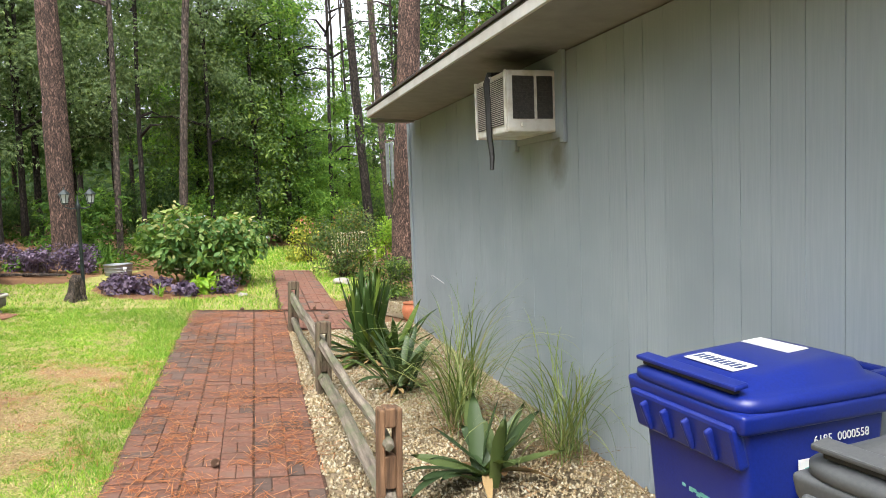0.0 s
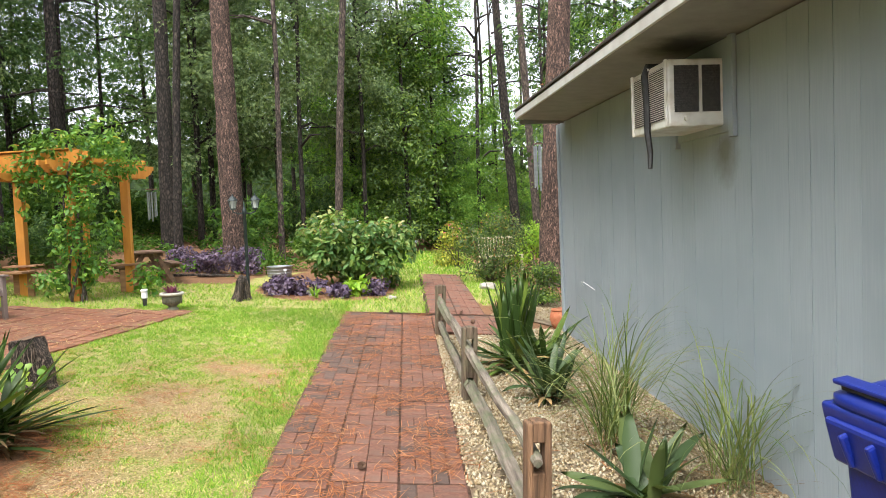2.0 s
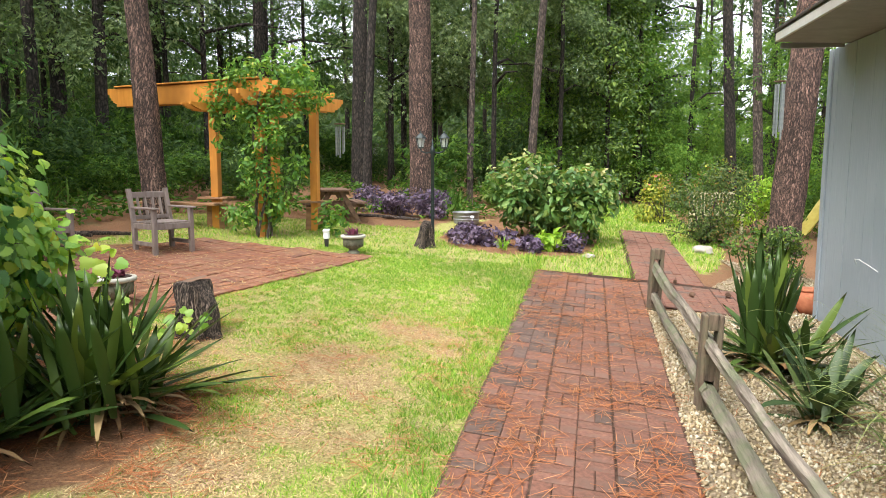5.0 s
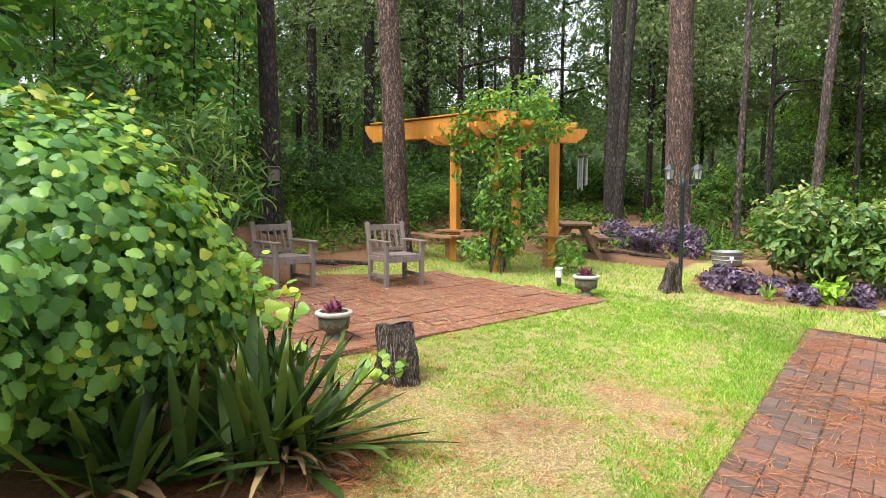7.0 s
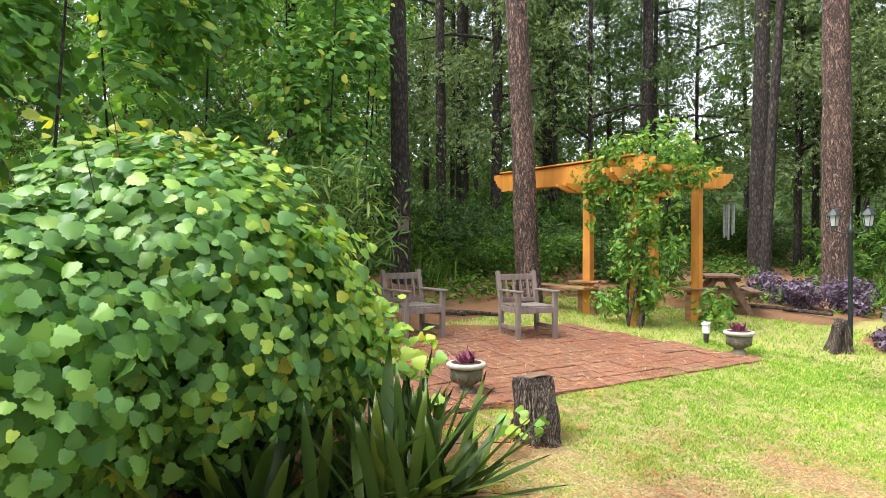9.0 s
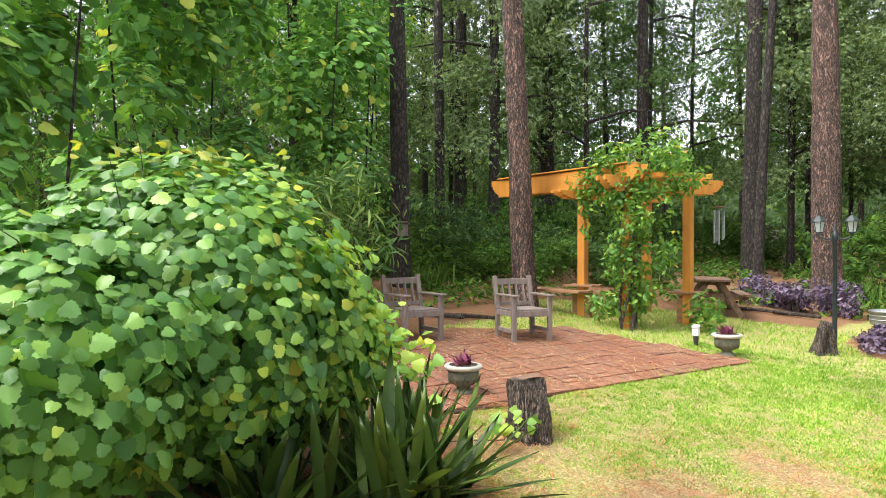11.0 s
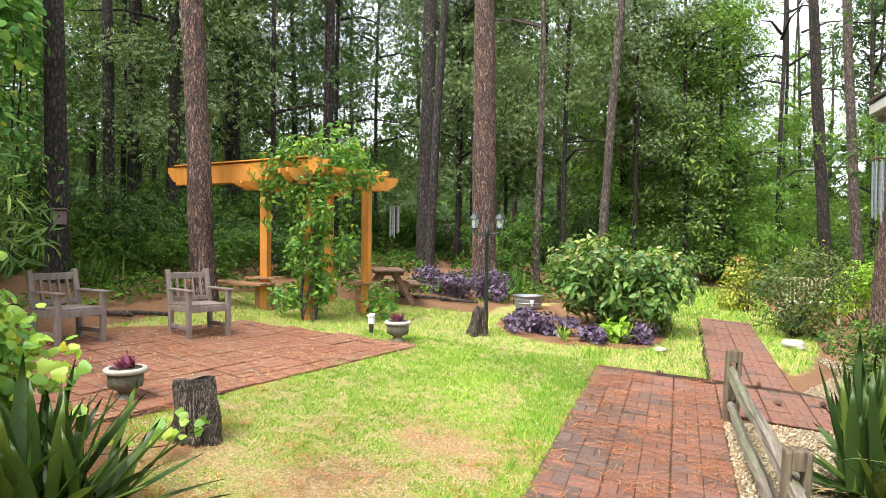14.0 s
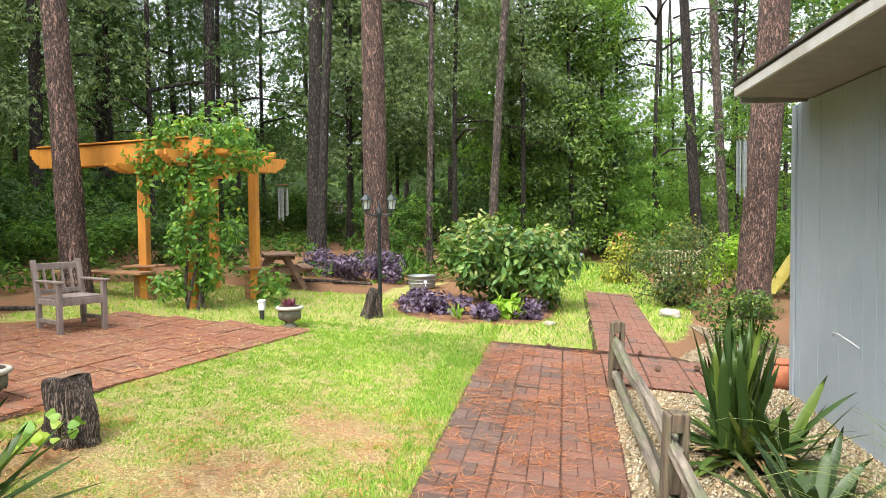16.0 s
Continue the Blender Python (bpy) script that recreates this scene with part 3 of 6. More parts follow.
def build_house():
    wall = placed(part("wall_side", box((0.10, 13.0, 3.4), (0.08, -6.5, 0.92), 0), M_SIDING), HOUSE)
    tagged(wall, "grey painted grooved plywood siding wall of the house", "wall", kind="structure")
    edges, rng, y = [], random.Random(5), 0.0
    while y > -12.9:
        w = rng.choice((0.2, 0.2, 0.2, 0.4))
        edges.append((y, w))
        y -= w
    for y, w in edges:
        gap = rng.choice((0.0025, 0.003, 0.005))
        part("siding_board", box((0.030, w - gap, WALL_TOP + 0.42), (0.016 + rng.uniform(-0.0012, 0.0012), y - w / 2, (WALL_TOP - 0.42) / 2), 0.0015), M_SIDING, wall)
    end = placed(part("wall_end", box((7.0, 0.12, 3.4), (3.62, -0.06, 0.92), 0.003), M_SIDING), HOUSE)
    tagged(end, "grey painted end wall of the house", "wall", kind="structure")
    back = placed(part("wall_back", box((7.0, 0.12, 3.4), (3.62, -12.9, 0.92), 0.003), M_SIDING), HOUSE)
    tagged(back, "grey painted rear wall of the house", "wall", kind="structure")
    trim = placed(part("corner_trim", box((0.02, 0.09, WALL_TOP + 0.4), (-0.012, -0.047, (WALL_TOP - 0.4) / 2), 0.003), M_SIDING), HOUSE)
    tagged(trim, "pale grey corner board of the siding", "trim", kind="structure")
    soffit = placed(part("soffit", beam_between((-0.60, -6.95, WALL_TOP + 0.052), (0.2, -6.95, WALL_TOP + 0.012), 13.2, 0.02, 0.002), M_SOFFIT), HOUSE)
    tagged(soffit, "painted plywood soffit with a ragged black patch under the eave", "soffit", kind="structure")
    fascia = placed(part("fascia", box((0.025, 13.2, 0.075), (-0.613, -6.95, WALL_TOP + 0.080), 0.004), M_TRIM), HOUSE)
    tagged(fascia, "pale weathered fascia board along the eave", "trim", kind="structure")
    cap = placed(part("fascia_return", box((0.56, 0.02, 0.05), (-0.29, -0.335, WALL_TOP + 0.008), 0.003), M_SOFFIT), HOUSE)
    tagged(cap, "boxed end board closing the eave", "trim", kind="structure")
    drip = placed(part("drip_edge", box((0.03, 13.2, 0.016), (-0.604, -6.95, WALL_TOP + 0.126), 0.002), M_SHINGLE), HOUSE)
    tagged(drip, "dark drip edge with shingle ends", "trim", kind="structure")
    roof = placed(part("roof", beam_between((-0.64, -6.95, WALL_TOP + 0.146), (3.7, -6.95, WALL_TOP + 1.75), 13.3, 0.022, 0.004), M_SHINGLE), HOUSE)
    tagged(roof, "brown asphalt shingle roof slope with fallen needles", "roof", kind="structure")
    needles = []
    rng2 = np.random.default_rng(12)
    for y in rng2.uniform(-7.5, -0.5, 60):
        needles.append(((-0.655 + rng2.normal(0, 0.02), y, WALL_TOP + 0.165), rng2.uniform(2.2, 4.0), rng2.uniform(-0.9, 0.2), rng2.uniform(0.06, 0.17), 0.004, rng2.uniform(0.4, 1.6)))
    tagged(placed(link_mesh("roof_needles", blades("roof_needles", needles, rng2, 4, 0.0), M_NEEDLE), HOUSE), "orange-brown pine needles hanging over the eave", "pine needles", kind="stuff")
    roof2 = placed(part("roof_far_slope", beam_between((3.7, -6.75, WALL_TOP + 1.75), (7.8, -6.75, WALL_TOP + 0.2), 13.3, 0.05, 0.004), M_SHINGLE), HOUSE)
    tagged(roof2, "brown asphalt shingle roof slope", "roof", kind="structure")
    far = placed(part("wall_far", box((0.1, 13.0, 3.4), (7.07, -6.5, 0.92), 0), M_SIDING), HOUSE)
    tagged(far, "grey painted far wall of the house", "wall", kind="structure")


build_house()


# ---- brick path, patio and gravel ----
def brick_mesh(name, lx, ly, h=0.05, c=0.006, d=0.0035):
    x, y = lx / 2, ly / 2
    co = [(-x, -y, -h), (x, -y, -h), (x, y, -h), (-x, y, -h), (-x, -y, -d), (x, -y, -d), (x, y, -d), (-x, y, -d), (-x + c, -y + c, 0), (x - c, -y + c, 0), (x - c, y - c, 0), (-x + c, y - c, 0)]
    q = [(0, 1, 5, 4), (1, 2, 6, 5), (2, 3, 7, 6), (3, 0, 4, 7), (4, 5, 9, 8), (5, 6, 10, 9), (6, 7, 11, 10), (7, 4, 8, 11), (8, 9, 10, 11)]
    me = bpy.data.meshes.new(name)
    me.from_pydata(co, [], q)
    return me


CELL = 0.2033


def lay_bricks(owner, cells, mats, dark, rng, near, rest_label, rest_name):
    """Basket-weave bricks: each cell is two bricks side by side, turned from cell to cell. near tells which cells become single parts."""
    brick = {}
    for mat in mats:
        for turned in (0, 1):
            me = brick_mesh("brick", *((0.1945, 0.0940) if not turned else (0.0940, 0.1945)))
            me.materials.append(mat)
            brick[mat, turned] = me
    rest_v, rest_t, rest_m = [], [], []
    panels = {}
    for cx, cy, turned, frame_m in cells:
        # the bricks lie in square panels of two by two cells, each a little higher or lower and tilted
        key = (math.floor(cx / (2 * CELL)), math.floor(cy / (2 * CELL)))
        if key not in panels:
            panels[key] = (rng.gauss(0.004, 0.0025), rng.gauss(0, 0.010), rng.gauss(0, 0.010), rng.uniform(-0.16, 0.10))
        up, tx, ty, soot = panels[key]
        mx, my = (key[0] + 0.5) * 2 * CELL, (key[1] + 0.5) * 2 * CELL
        cx, cy = mx + (cx - mx) * 0.975, my + (cy - my) * 0.975
        for s in (-0.25, 0.25):
            x, y = (cx, cy + s * CELL * 0.975) if not turned else (cx + s * CELL * 0.975, cy)
            mat = mats[1] if rng.random() < dark(x, y) + soot else mats[0]
            px = frame_m @ Vector((x, y, 0))
            lift = max(0.002, rng.gauss(0.0055, 0.0012) + up + tx * (x - mx) + ty * (y - my))
            m = Matrix.Translation((px.x, px.y, ground_z(px.x, px.y) + lift)) @ SLOPE @ pose(0, 0, 0, rng.gauss(0, 0.4), rng.gauss(0, 0.4), math.degrees(frame_m.to_euler().z) + rng.gauss(0, 0.4))
            me = brick[mat, turned]
            if near(px.x, px.y):
                b = link_mesh("brick", me, None, owner)
                b.matrix_world = m
            else:
                k = len(rest_v)
                rest_v += [tuple(m @ v.co) for v in me.vertices]
                rest_t += [tuple(k + i for i in f.vertices) for f in me.polygons]
                rest_m += [mats.index(mat)] * len(me.polygons)
    if rest_v:
        me = bpy.data.meshes.new(rest_name)
        me.from_pydata(rest_v, [], rest_t)
        for mat in mats:
            me.materials.append(mat)
        me.polygons.foreach_set("material_index", rest_m)
        tagged(link_mesh(rest_name, me, None, owner, rest_label), kind="stuff")


def slab(name, poly, material, lift, label, category):
    """A thin bed under bricks or stones, following the slope."""
    bm = bmesh.new()
    vs = [bm.verts.new((x, y, ground_z(x, y) + lift)) for x, y in poly]
    f = bm.faces.new(vs)
    if f.normal.z < 0:
        f.normal_flip()
    bmesh.ops.solidify(bm, geom=[f], thickness=0.03)
    bmesh.ops.triangulate(bm, faces=bm.faces)
    return tagged(part(name, bm, material), label, category, kind="structure")


def build_paths():
    rng = random.Random(11)
    path_m = Matrix.Translation((-0.13, 0, 0))
    bed = slab("brick_path", [(-1.36, -5), (-0.12, -5), (-0.12, 5.75), (1.1, 5.75), (1.1, 6.95), (0.66, 7.2), (0.66, 12.05), (-0.2, 11.9), (-0.2, 7.15), (-1.36, 7.05)], M_JOINT, 0.0005,
               "worn red brick path laid in basket weave between lawn and gravel", "path")
    cells = []
    for j in range(58):
        y = CELL * (j - 23.5)
        for i in range(6):
            cells.append((CELL * (i + 0.5) - 6 * CELL, y, (i + j) % 2, path_m))
    for j in range(6):
        for i in range(6):
            cells.append((CELL * (i + 0.5), 5.76 + CELL * (j + 0.5), (i + j) % 2, path_m))
    for j in range(24):
        for i in range(4):
            cells.append((CELL * (i + 0.5) - 0.03, 7.13 + CELL * (j + 0.5), (i + j) % 2, path_m))
    lay_bricks(bed, cells, [M_BRICK, M_BRICK_DARK], lambda x, y: 0.8 if x < -0.75 and 3.7 < y < 5.4 else (0.3 if x < -0.95 or (x > -0.25 and y < 5) else 0.08), rng,
               lambda x, y: -0.13 > x and 0.9 < y < 6.05, "red path bricks further along", "bricks")
    patio = slab("patio", PATIO, M_JOINT, 0.0005, "red brick patio strewn with straw under the garden chairs", "patio")
    turn = pose(-4.0, 4.4, 0, 0, 0, -14)
    cells = []
    for j in range(-14, 16):
        for i in range(-22, 5):
            c = turn @ Vector((i * CELL, j * CELL, 0))
            if inside(c.x, c.y, PATIO):
                cells.append((i * CELL, j * CELL, (i + j) % 2, turn))
    lay_bricks(patio, cells, [M_BRICK_PATIO, M_BRICK], lambda x, y: 0.03, rng, lambda x, y: 3.0 < y < 5.2 and x > -5.6 + 0.2 * (y - 3), "red patio bricks further back", "bricks")


def pebbles():
    slab("gravel_bed", GRAVEL, M_GRAVEL_BED, 0.0, "cream pebble gravel bed between brick path and house wall", "gravel")
    slab("gravel_patch", [(0.68, 7.05), (1.12, 6.98), (1.6, 6.3), (2.3, 8.5), (1.2, 9.6), (1.3, 8.4)], M_GRAVEL_BED, 0.0, "cream pebble gravel patch beside the house corner", "gravel")
    rng = np.random.default_rng(8)
    t = np.array([(1, 0, 0), (-1, 0, 0), (0, 1, 0), (0, -1, 0), (0, 0, 1), (0, 0, -0.6)])
    f = np.array([(0, 2, 4), (2, 1, 4), (1, 3, 4), (3, 0, 4), (2, 0, 5), (1, 2, 5), (3, 1, 5), (0, 3, 5)])
    spots = []
    for count, (x0, x1, y0, y1) in ((30000, (-0.13, 1.9, -1.0, 6.2)), (2600, (0.7, 2.3, 6.9, 9.5))):
        for x, y in rng.uniform((x0, y0), (x1, y1), (count, 2)):
            if inside(x, y, GRAVEL) or (y > 6.9 and x > 0.75 and inside(x, y, [(0.68, 7.05), (1.12, 6.98), (1.6, 6.3), (2.3, 8.5), (1.2, 9.6), (1.3, 8.4)])):
                spots.append((x, y, ground_z(x, y) + 0.004))
    p = np.array(spots)
    n = len(p)
    s = rng.uniform(0.008, 0.019, (n, 1, 1)) * rng.uniform(0.55, 1.2, (n, 1, 3))
    a = rng.uniform(0, 6.28, n)
    c, sn = np.cos(a)[:, None], np.sin(a)[:, None]
    q = (t[None] + rng.normal(0, 0.18, (n, 6, 3))) * s
    q = np.stack((q[..., 0] * c - q[..., 1] * sn, q[..., 0] * sn + q[..., 1] * c, q[..., 2]), 2)
    me = fast_mesh("pebbles", p[:, None] + q, f[None] + (np.arange(n) * 6)[:, None, None])
    tagged(link_mesh("pebbles", me, L_PEBBLE), "cream and tan pebbles covering the planting bed", "gravel", kind="stuff")


def fallen_needles():
    rng = np.random.default_rng(21)
    rows = []
    for count, (x0, x1, y0, y1), lift in ((7600, (-1.35, -0.13, 0.2, 7), 0.019), (500, (-0.1, 1.7, 0, 6), 0.018), (900, (-4.2, -2.2, 0.6, 3.4), 0.012), (1500, (-3.0, -1.4, 1.4, 4.3), 0.025), (3400, (-6, -3.6, 3, 6.6), 0.022), (7000, (-10, -5.0, 4.2, 10), 0.004), (1500, (-4.6, -3.4, 1.9, 3.4), 0.004), (2400, (-4.1, -2.6, 0.7, 2.2), 0.006), (900, (-3.0, -0.5, 8.0, 9.3), 0.004), (1200, (-4.4, -2.4, 0.3, 2.6), 0.01)):
        for x, y in rng.uniform((x0, y0), (x1, y1), (count, 2)):
            if noise.noise(Vector((x * 2.2, y * 2.2, 2.0))) + rng.normal(0, 0.25) < 0.0:
                continue
            rows.append(((x, y, ground_z(x, y) + lift), rng.uniform(0, 6.28), rng.uniform(-0.02, 0.10), rng.uniform(0.08, 0.19), 0.0048, rng.uniform(-0.1, 0.25)))
    straw = []
    for x, y in rng.uniform((-7.0, 2.6), (-3.3, 6.9), (5200, 2)):
        if noise.noise(Vector((x * 1.6, y * 1.6, 5.0))) + rng.normal(0, 0.3) > 0.0 and inside(x, y, PATIO):
            straw.append(((x, y, ground_z(x, y) + 0.017), rng.uniform(0, 6.28), rng.uniform(-0.02, 0.12), rng.uniform(0.05, 0.17), 0.005, rng.uniform(-0.1, 0.25)))
    tagged(link_mesh("patio_straw", blades("patio_straw", straw, rng, 3, 0.0), L_STRAW), "pale dry straw strewn over the brick patio", "straw", kind="stuff")
    me = blades("needles", rows, rng, 3, 0.0)
    tagged(link_mesh("fallen_needles", me, M_NEEDLE), "scattered orange-brown fallen pine needles on brick and lawn", "pine needles", kind="stuff")


pebbles()
fallen_needles()


# ---- fence ----
def slotted_post(material, h, w):
    """A fence post with two open slots for the rails."""
    bm = bmesh.new()
    t = w * 0.27
    for sx in (-1, 1):
        add_box(bm, (t, w * 0.8, h + 0.2), pose(sx * (w - t) / 2, 0, h / 2 - 0.1), 0.012)
    for z0, z1 in ((-0.2, 0.08), (0.2, h * 0.6), (h * 0.84, h + 0.005)):
        add_box(bm, (w - 1.9 * t, w * 0.78, z1 - z0), pose(0, 0, (z0 + z1) / 2), 0.008)
    for v in bm.verts:
        v.co += Vector((noise.noise(v.co * 9), noise.noise(v.co * 9 + Vector((5, 0, 0))), 0.7 * noise.noise(v.co * 7 + Vector((0, 5, 0))))) * 0.010
    return part("fence_post", bm, material)


def rail(a, b, r, seed):
    a, b = Vector(a), Vector(b)
    pts, rad = [], []
    for k in range(29):
        s = k / 28
        p = a.lerp(b, s) + Vector((0.022 * noise.noise(Vector((s * 2.5, seed, 0))), 0, -0.02 * math.sin(math.pi * s) + 0.02 * noise.noise(Vector((s * 3, 0, seed))) + 0.006 * noise.noise(Vector((s * 17, 2, seed)))))
        pts.append(p)
        rad.append(r * (0.6 if k in (0, 28) else 0.92 + 0.18 * noise.noise(Vector((s * 7, seed, 3))) + 0.08 * noise.noise(Vector((s * 25, seed, 5)))))
    bm = tube(pts, rad, 8, 0.75, seed, 0.15)
    return tagged(part("fence_rail", bm, M_RAIL), "weathered grey split wooden fence rail with lichen", "fence rail", "fence rails")


FENCE = [(0.155, 0.55, M_POST_NEW, "short brown slotted wooden fence post at the gravel edge"), (0.04, 2.95, M_FENCE, "weathered slotted wooden fence post at the gravel edge"), (-0.07, 5.55, M_FENCE, "weathered grey slotted wooden fence post where the path widens")]
for x, y, mat, label in FENCE:
    post = slotted_post(mat, 0.62, 0.125)
    post.matrix_world = pose(x, y, ground_z(x, y), 1.5 * noise.noise(Vector((x * 7, y, 0))), 2, 4)
    tagged(post, label, "fence post", "fence posts")
for (x0, y0, *_), (x1, y1, *_) in zip(FENCE, FENCE[1:]):
    for h, r in ((0.44, 0.041), (0.14, 0.047)):
        rail((x0 - 0.0, y0 - 0.10, ground_z(x0, y0) + h), (x1, y1 + 0.10, ground_z(x1, y1) + h + 0.01), r, y0 + h * 10)


# ---- air conditioner ----
def air_conditioner():
    ac = placed(new("air_conditioner"), HOUSE @ pose(0, -3.98, 2.04))
    tagged(ac, "off-white window air conditioner hanging from the grey wall", "air conditioner")
    w, d, h = 0.64, 0.40, 0.45
    part("casing", box((d, w, h), (-d / 2, 0, h / 2), 0.012), M_AC, ac)
    f = -d - 0.003
    part("rear_coil", box((0.006, w - 0.09, h - 0.10), (f, 0, h / 2 + 0.01), 0.001), M_GRILLE, ac, "dark condenser grille")
    for k in range(26):
        part("grille_bar", box((0.006, w - 0.09, 0.004), (f - 0.006, 0, 0.07 + k * 0.0145), 0.001), M_AC, ac)
    for y in (-w / 2 + 0.02, 0.0, w / 2 - 0.02):
        part("rear_strut", box((0.016, 0.03, h), (f - 0.006, y, h / 2), 0.003), M_AC, ac)
    for k, y in enumerate((-w / 2 - 0.003, w / 2 + 0.003)):
        for x0, x1 in ((-0.36, -0.19), (-0.165, -0.04)):
            part("side_vent", box((x1 - x0, 0.006, 0.31), ((x0 + x1) / 2, y, h - 0.20), 0.001), M_GRILLE, ac, "dark side vent")
            for j in range(18):
                part("louvre", box((x1 - x0, 0.012, 0.005), ((x0 + x1) / 2, y, h - 0.345 + j * 0.017), 0.001), M_GRILLE, ac)
    part("drain_knob", lathe([(0.018, 0), (0.018, 0.02)], 12), M_AC, ac).matrix_local = pose(-0.28, -w / 2 - 0.002, 0.05, 90)
    trim = tagged(placed(part("window_trim", box((0.035, 0.06, 0.68), (-0.018, -4.42, 2.29), 0.006), M_SIDING), HOUSE), "grey painted trim board beside the air conditioner", "trim", kind="structure")
    tagged(placed(part("window_trim", box((0.035, 0.06, 0.68), (-0.018, -3.56, 2.29), 0.006), M_SIDING), HOUSE), "grey painted trim board beside the air conditioner", "trim", kind="structure")
    board = tagged(placed(part("blocking_panel", box((0.02, 0.80, 0.62), (-0.01, -3.99, 2.30), 0.003), M_SIDING), HOUSE), "grey panel closing the wall opening", "panel", kind="structure")
    pts = [(-0.30, 0.12, h + 0.03), (-0.40, 0.10, h + 0.02), (-0.43, 0.09, h - 0.05), (-0.425, 0.08, 0.2), (-0.43, 0.07, 0.0), (-0.42, 0.05, -0.15), (-0.43, 0.035, -0.26)]
    c = tagged(part("hanging_strap", tube(pts, [0.02, 0.03, 0.032, 0.028, 0.024, 0.021, 0.017], 6, 0.5, 3), M_BLACK), "black rubber strap dangling over the air conditioner", "strap")
    c.matrix_world = HOUSE @ pose(0, -4.06, 2.04)


air_conditioner()


# ---- wheeled bins ----
def writing(text, size, material, parent, m, name="lettering"):
    cu = bpy.data.curves.new(name, "FONT")
    cu.body, cu.size, cu.extrude = text, size, 0.0008
    tmp = new(name, cu)
    me = bpy.data.meshes.new_from_object(tmp.evaluated_get(bpy.context.evaluated_depsgraph_get()))
    bpy.data.objects.remove(tmp)
    ob = link_mesh(name, me, material, parent)
    ob.matrix_local = m
    return ob


def tapered(w0, d0, w1, d1, h, bevel=0.03):
    bm = bmesh.new()
    vs = add_box(bm, (1, 1, h), pose(0, 0, h / 2))
    for v in bm.verts:
        k = v.co.z / h
        v.co.x *= w0 + (w1 - w0) * k
        v.co.y *= d0 + (d1 - d0) * k
    bmesh.ops.bevel(bm, geom=list(bm.edges), offset=bevel, segments=4, affect="EDGES", profile=0.5)
    return bm


def bin_lid(w, d, rise):
    """A lid with a raised, sloping crown; the hinge is at +x."""
    bm = bmesh.new()
    def ring(sx, sy, z, tilt=0.0):
        out = []
        for k in range(32):
            a = 2 * math.pi * k / 32
            c, s = math.cos(a), math.sin(a)
            x = sx * math.copysign(abs(c) ** 0.28, c)
            y = sy * math.copysign(abs(s) ** 0.28, s)
            out.append(bm.verts.new((x, y, z + tilt * x)))
        return out
    rings = [ring(w / 2, d / 2, -0.025), ring(w / 2 + 0.012, d / 2 + 0.012, -0.015), ring(w / 2 + 0.012, d / 2 + 0.012, 0.012), ring(w / 2 - 0.02, d / 2 - 0.02, 0.03),
             ring(w / 2 - 0.05, d / 2 - 0.05, 0.034), ring(w / 2 - 0.075, d / 2 - 0.075, rise * 0.8, 0.05), ring(w / 2 - 0.13, d / 2 - 0.12, rise, 0.06)]
    for p, q in zip(rings, rings[1:]):
        for i in range(32):
            bm.faces.new((p[i], p[(i + 1) % 32], q[(i + 1) % 32], q[i]))
    bm.faces.new(rings[-1])
    bm.faces.new(list(reversed(rings[0])))
    return bm


def wheeled_bin(name, x, y, rz, h, material, label, z=None):
    """The front is at -x, the hinge and handle at +x, the numbered side faces -y."""
    b = empty(name, x, y, rz, z)
    tagged(b, label, "bin")
    w, d = 0.70, 0.62
    part("body", tapered(0.52, 0.46, 0.64, 0.57, h - 0.06, 0.035), material, b, "", True)
    part("rim", tapered(w + 0.01, d + 0.01, w + 0.03, d + 0.03, 0.075, 0.02), material, b, "", True).matrix_local = pose(0, 0, h - 0.115)
    part("lid", bin_lid(w, d, 0.085), material, b, "", True).matrix_local = pose(0, 0, h - 0.022)
    part("lid_lip", box((0.06, d * 0.88, 0.018), (-w / 2 + 0.03, 0, h + 0.040), 0.006, (0, -8, 0)), material, b)
    # solid black strip in place of the shadow below the lip
    part("lid_shadow_strip", box((0.03, d * 0.80, 0.022), (-w / 2 + 0.030, 0, h + 0.022), 0.004), M_BLACK, b, "black strip standing in for the shadow under the lid lip")
    # catch bar skirt with ribs under the front rim
    skirt = bmesh.new()
    add_box(skirt, (0.05, d * 0.92, 0.16), pose(-w / 2 + 0.015, 0, h - 0.16, 0, -14, 0), 0.015)
    part("front_skirt", skirt, material, b)
    for k in range(4):
        part("rib", box((0.05, 0.022, 0.12), (-w / 2 - 0.005, -0.18 + k * 0.12, h - 0.17), 0.01, (0, -22, 0)), material, b)
    part("handle", beam_between((w / 2 + 0.07, -d / 2 + 0.06, h - 0.01), (w / 2 + 0.07, d / 2 - 0.06, h - 0.01), 0.035, 0.035, 0.012), material, b)
    for s in (-1, 1):
        part("handle_bracket", box((0.12, 0.05, 0.05), (w / 2 + 0.02, s * (d / 2 - 0.09), h - 0.015), 0.012), material, b)
        wheel = part("wheel", lathe([(0.10, -0.025), (0.125, -0.02), (0.125, 0.02), (0.10, 0.025)], 20), M_BLACK, b, "black plastic wheel")
        wheel.matrix_local = pose(0.23, s * 0.27, 0.125, 90)
    return b


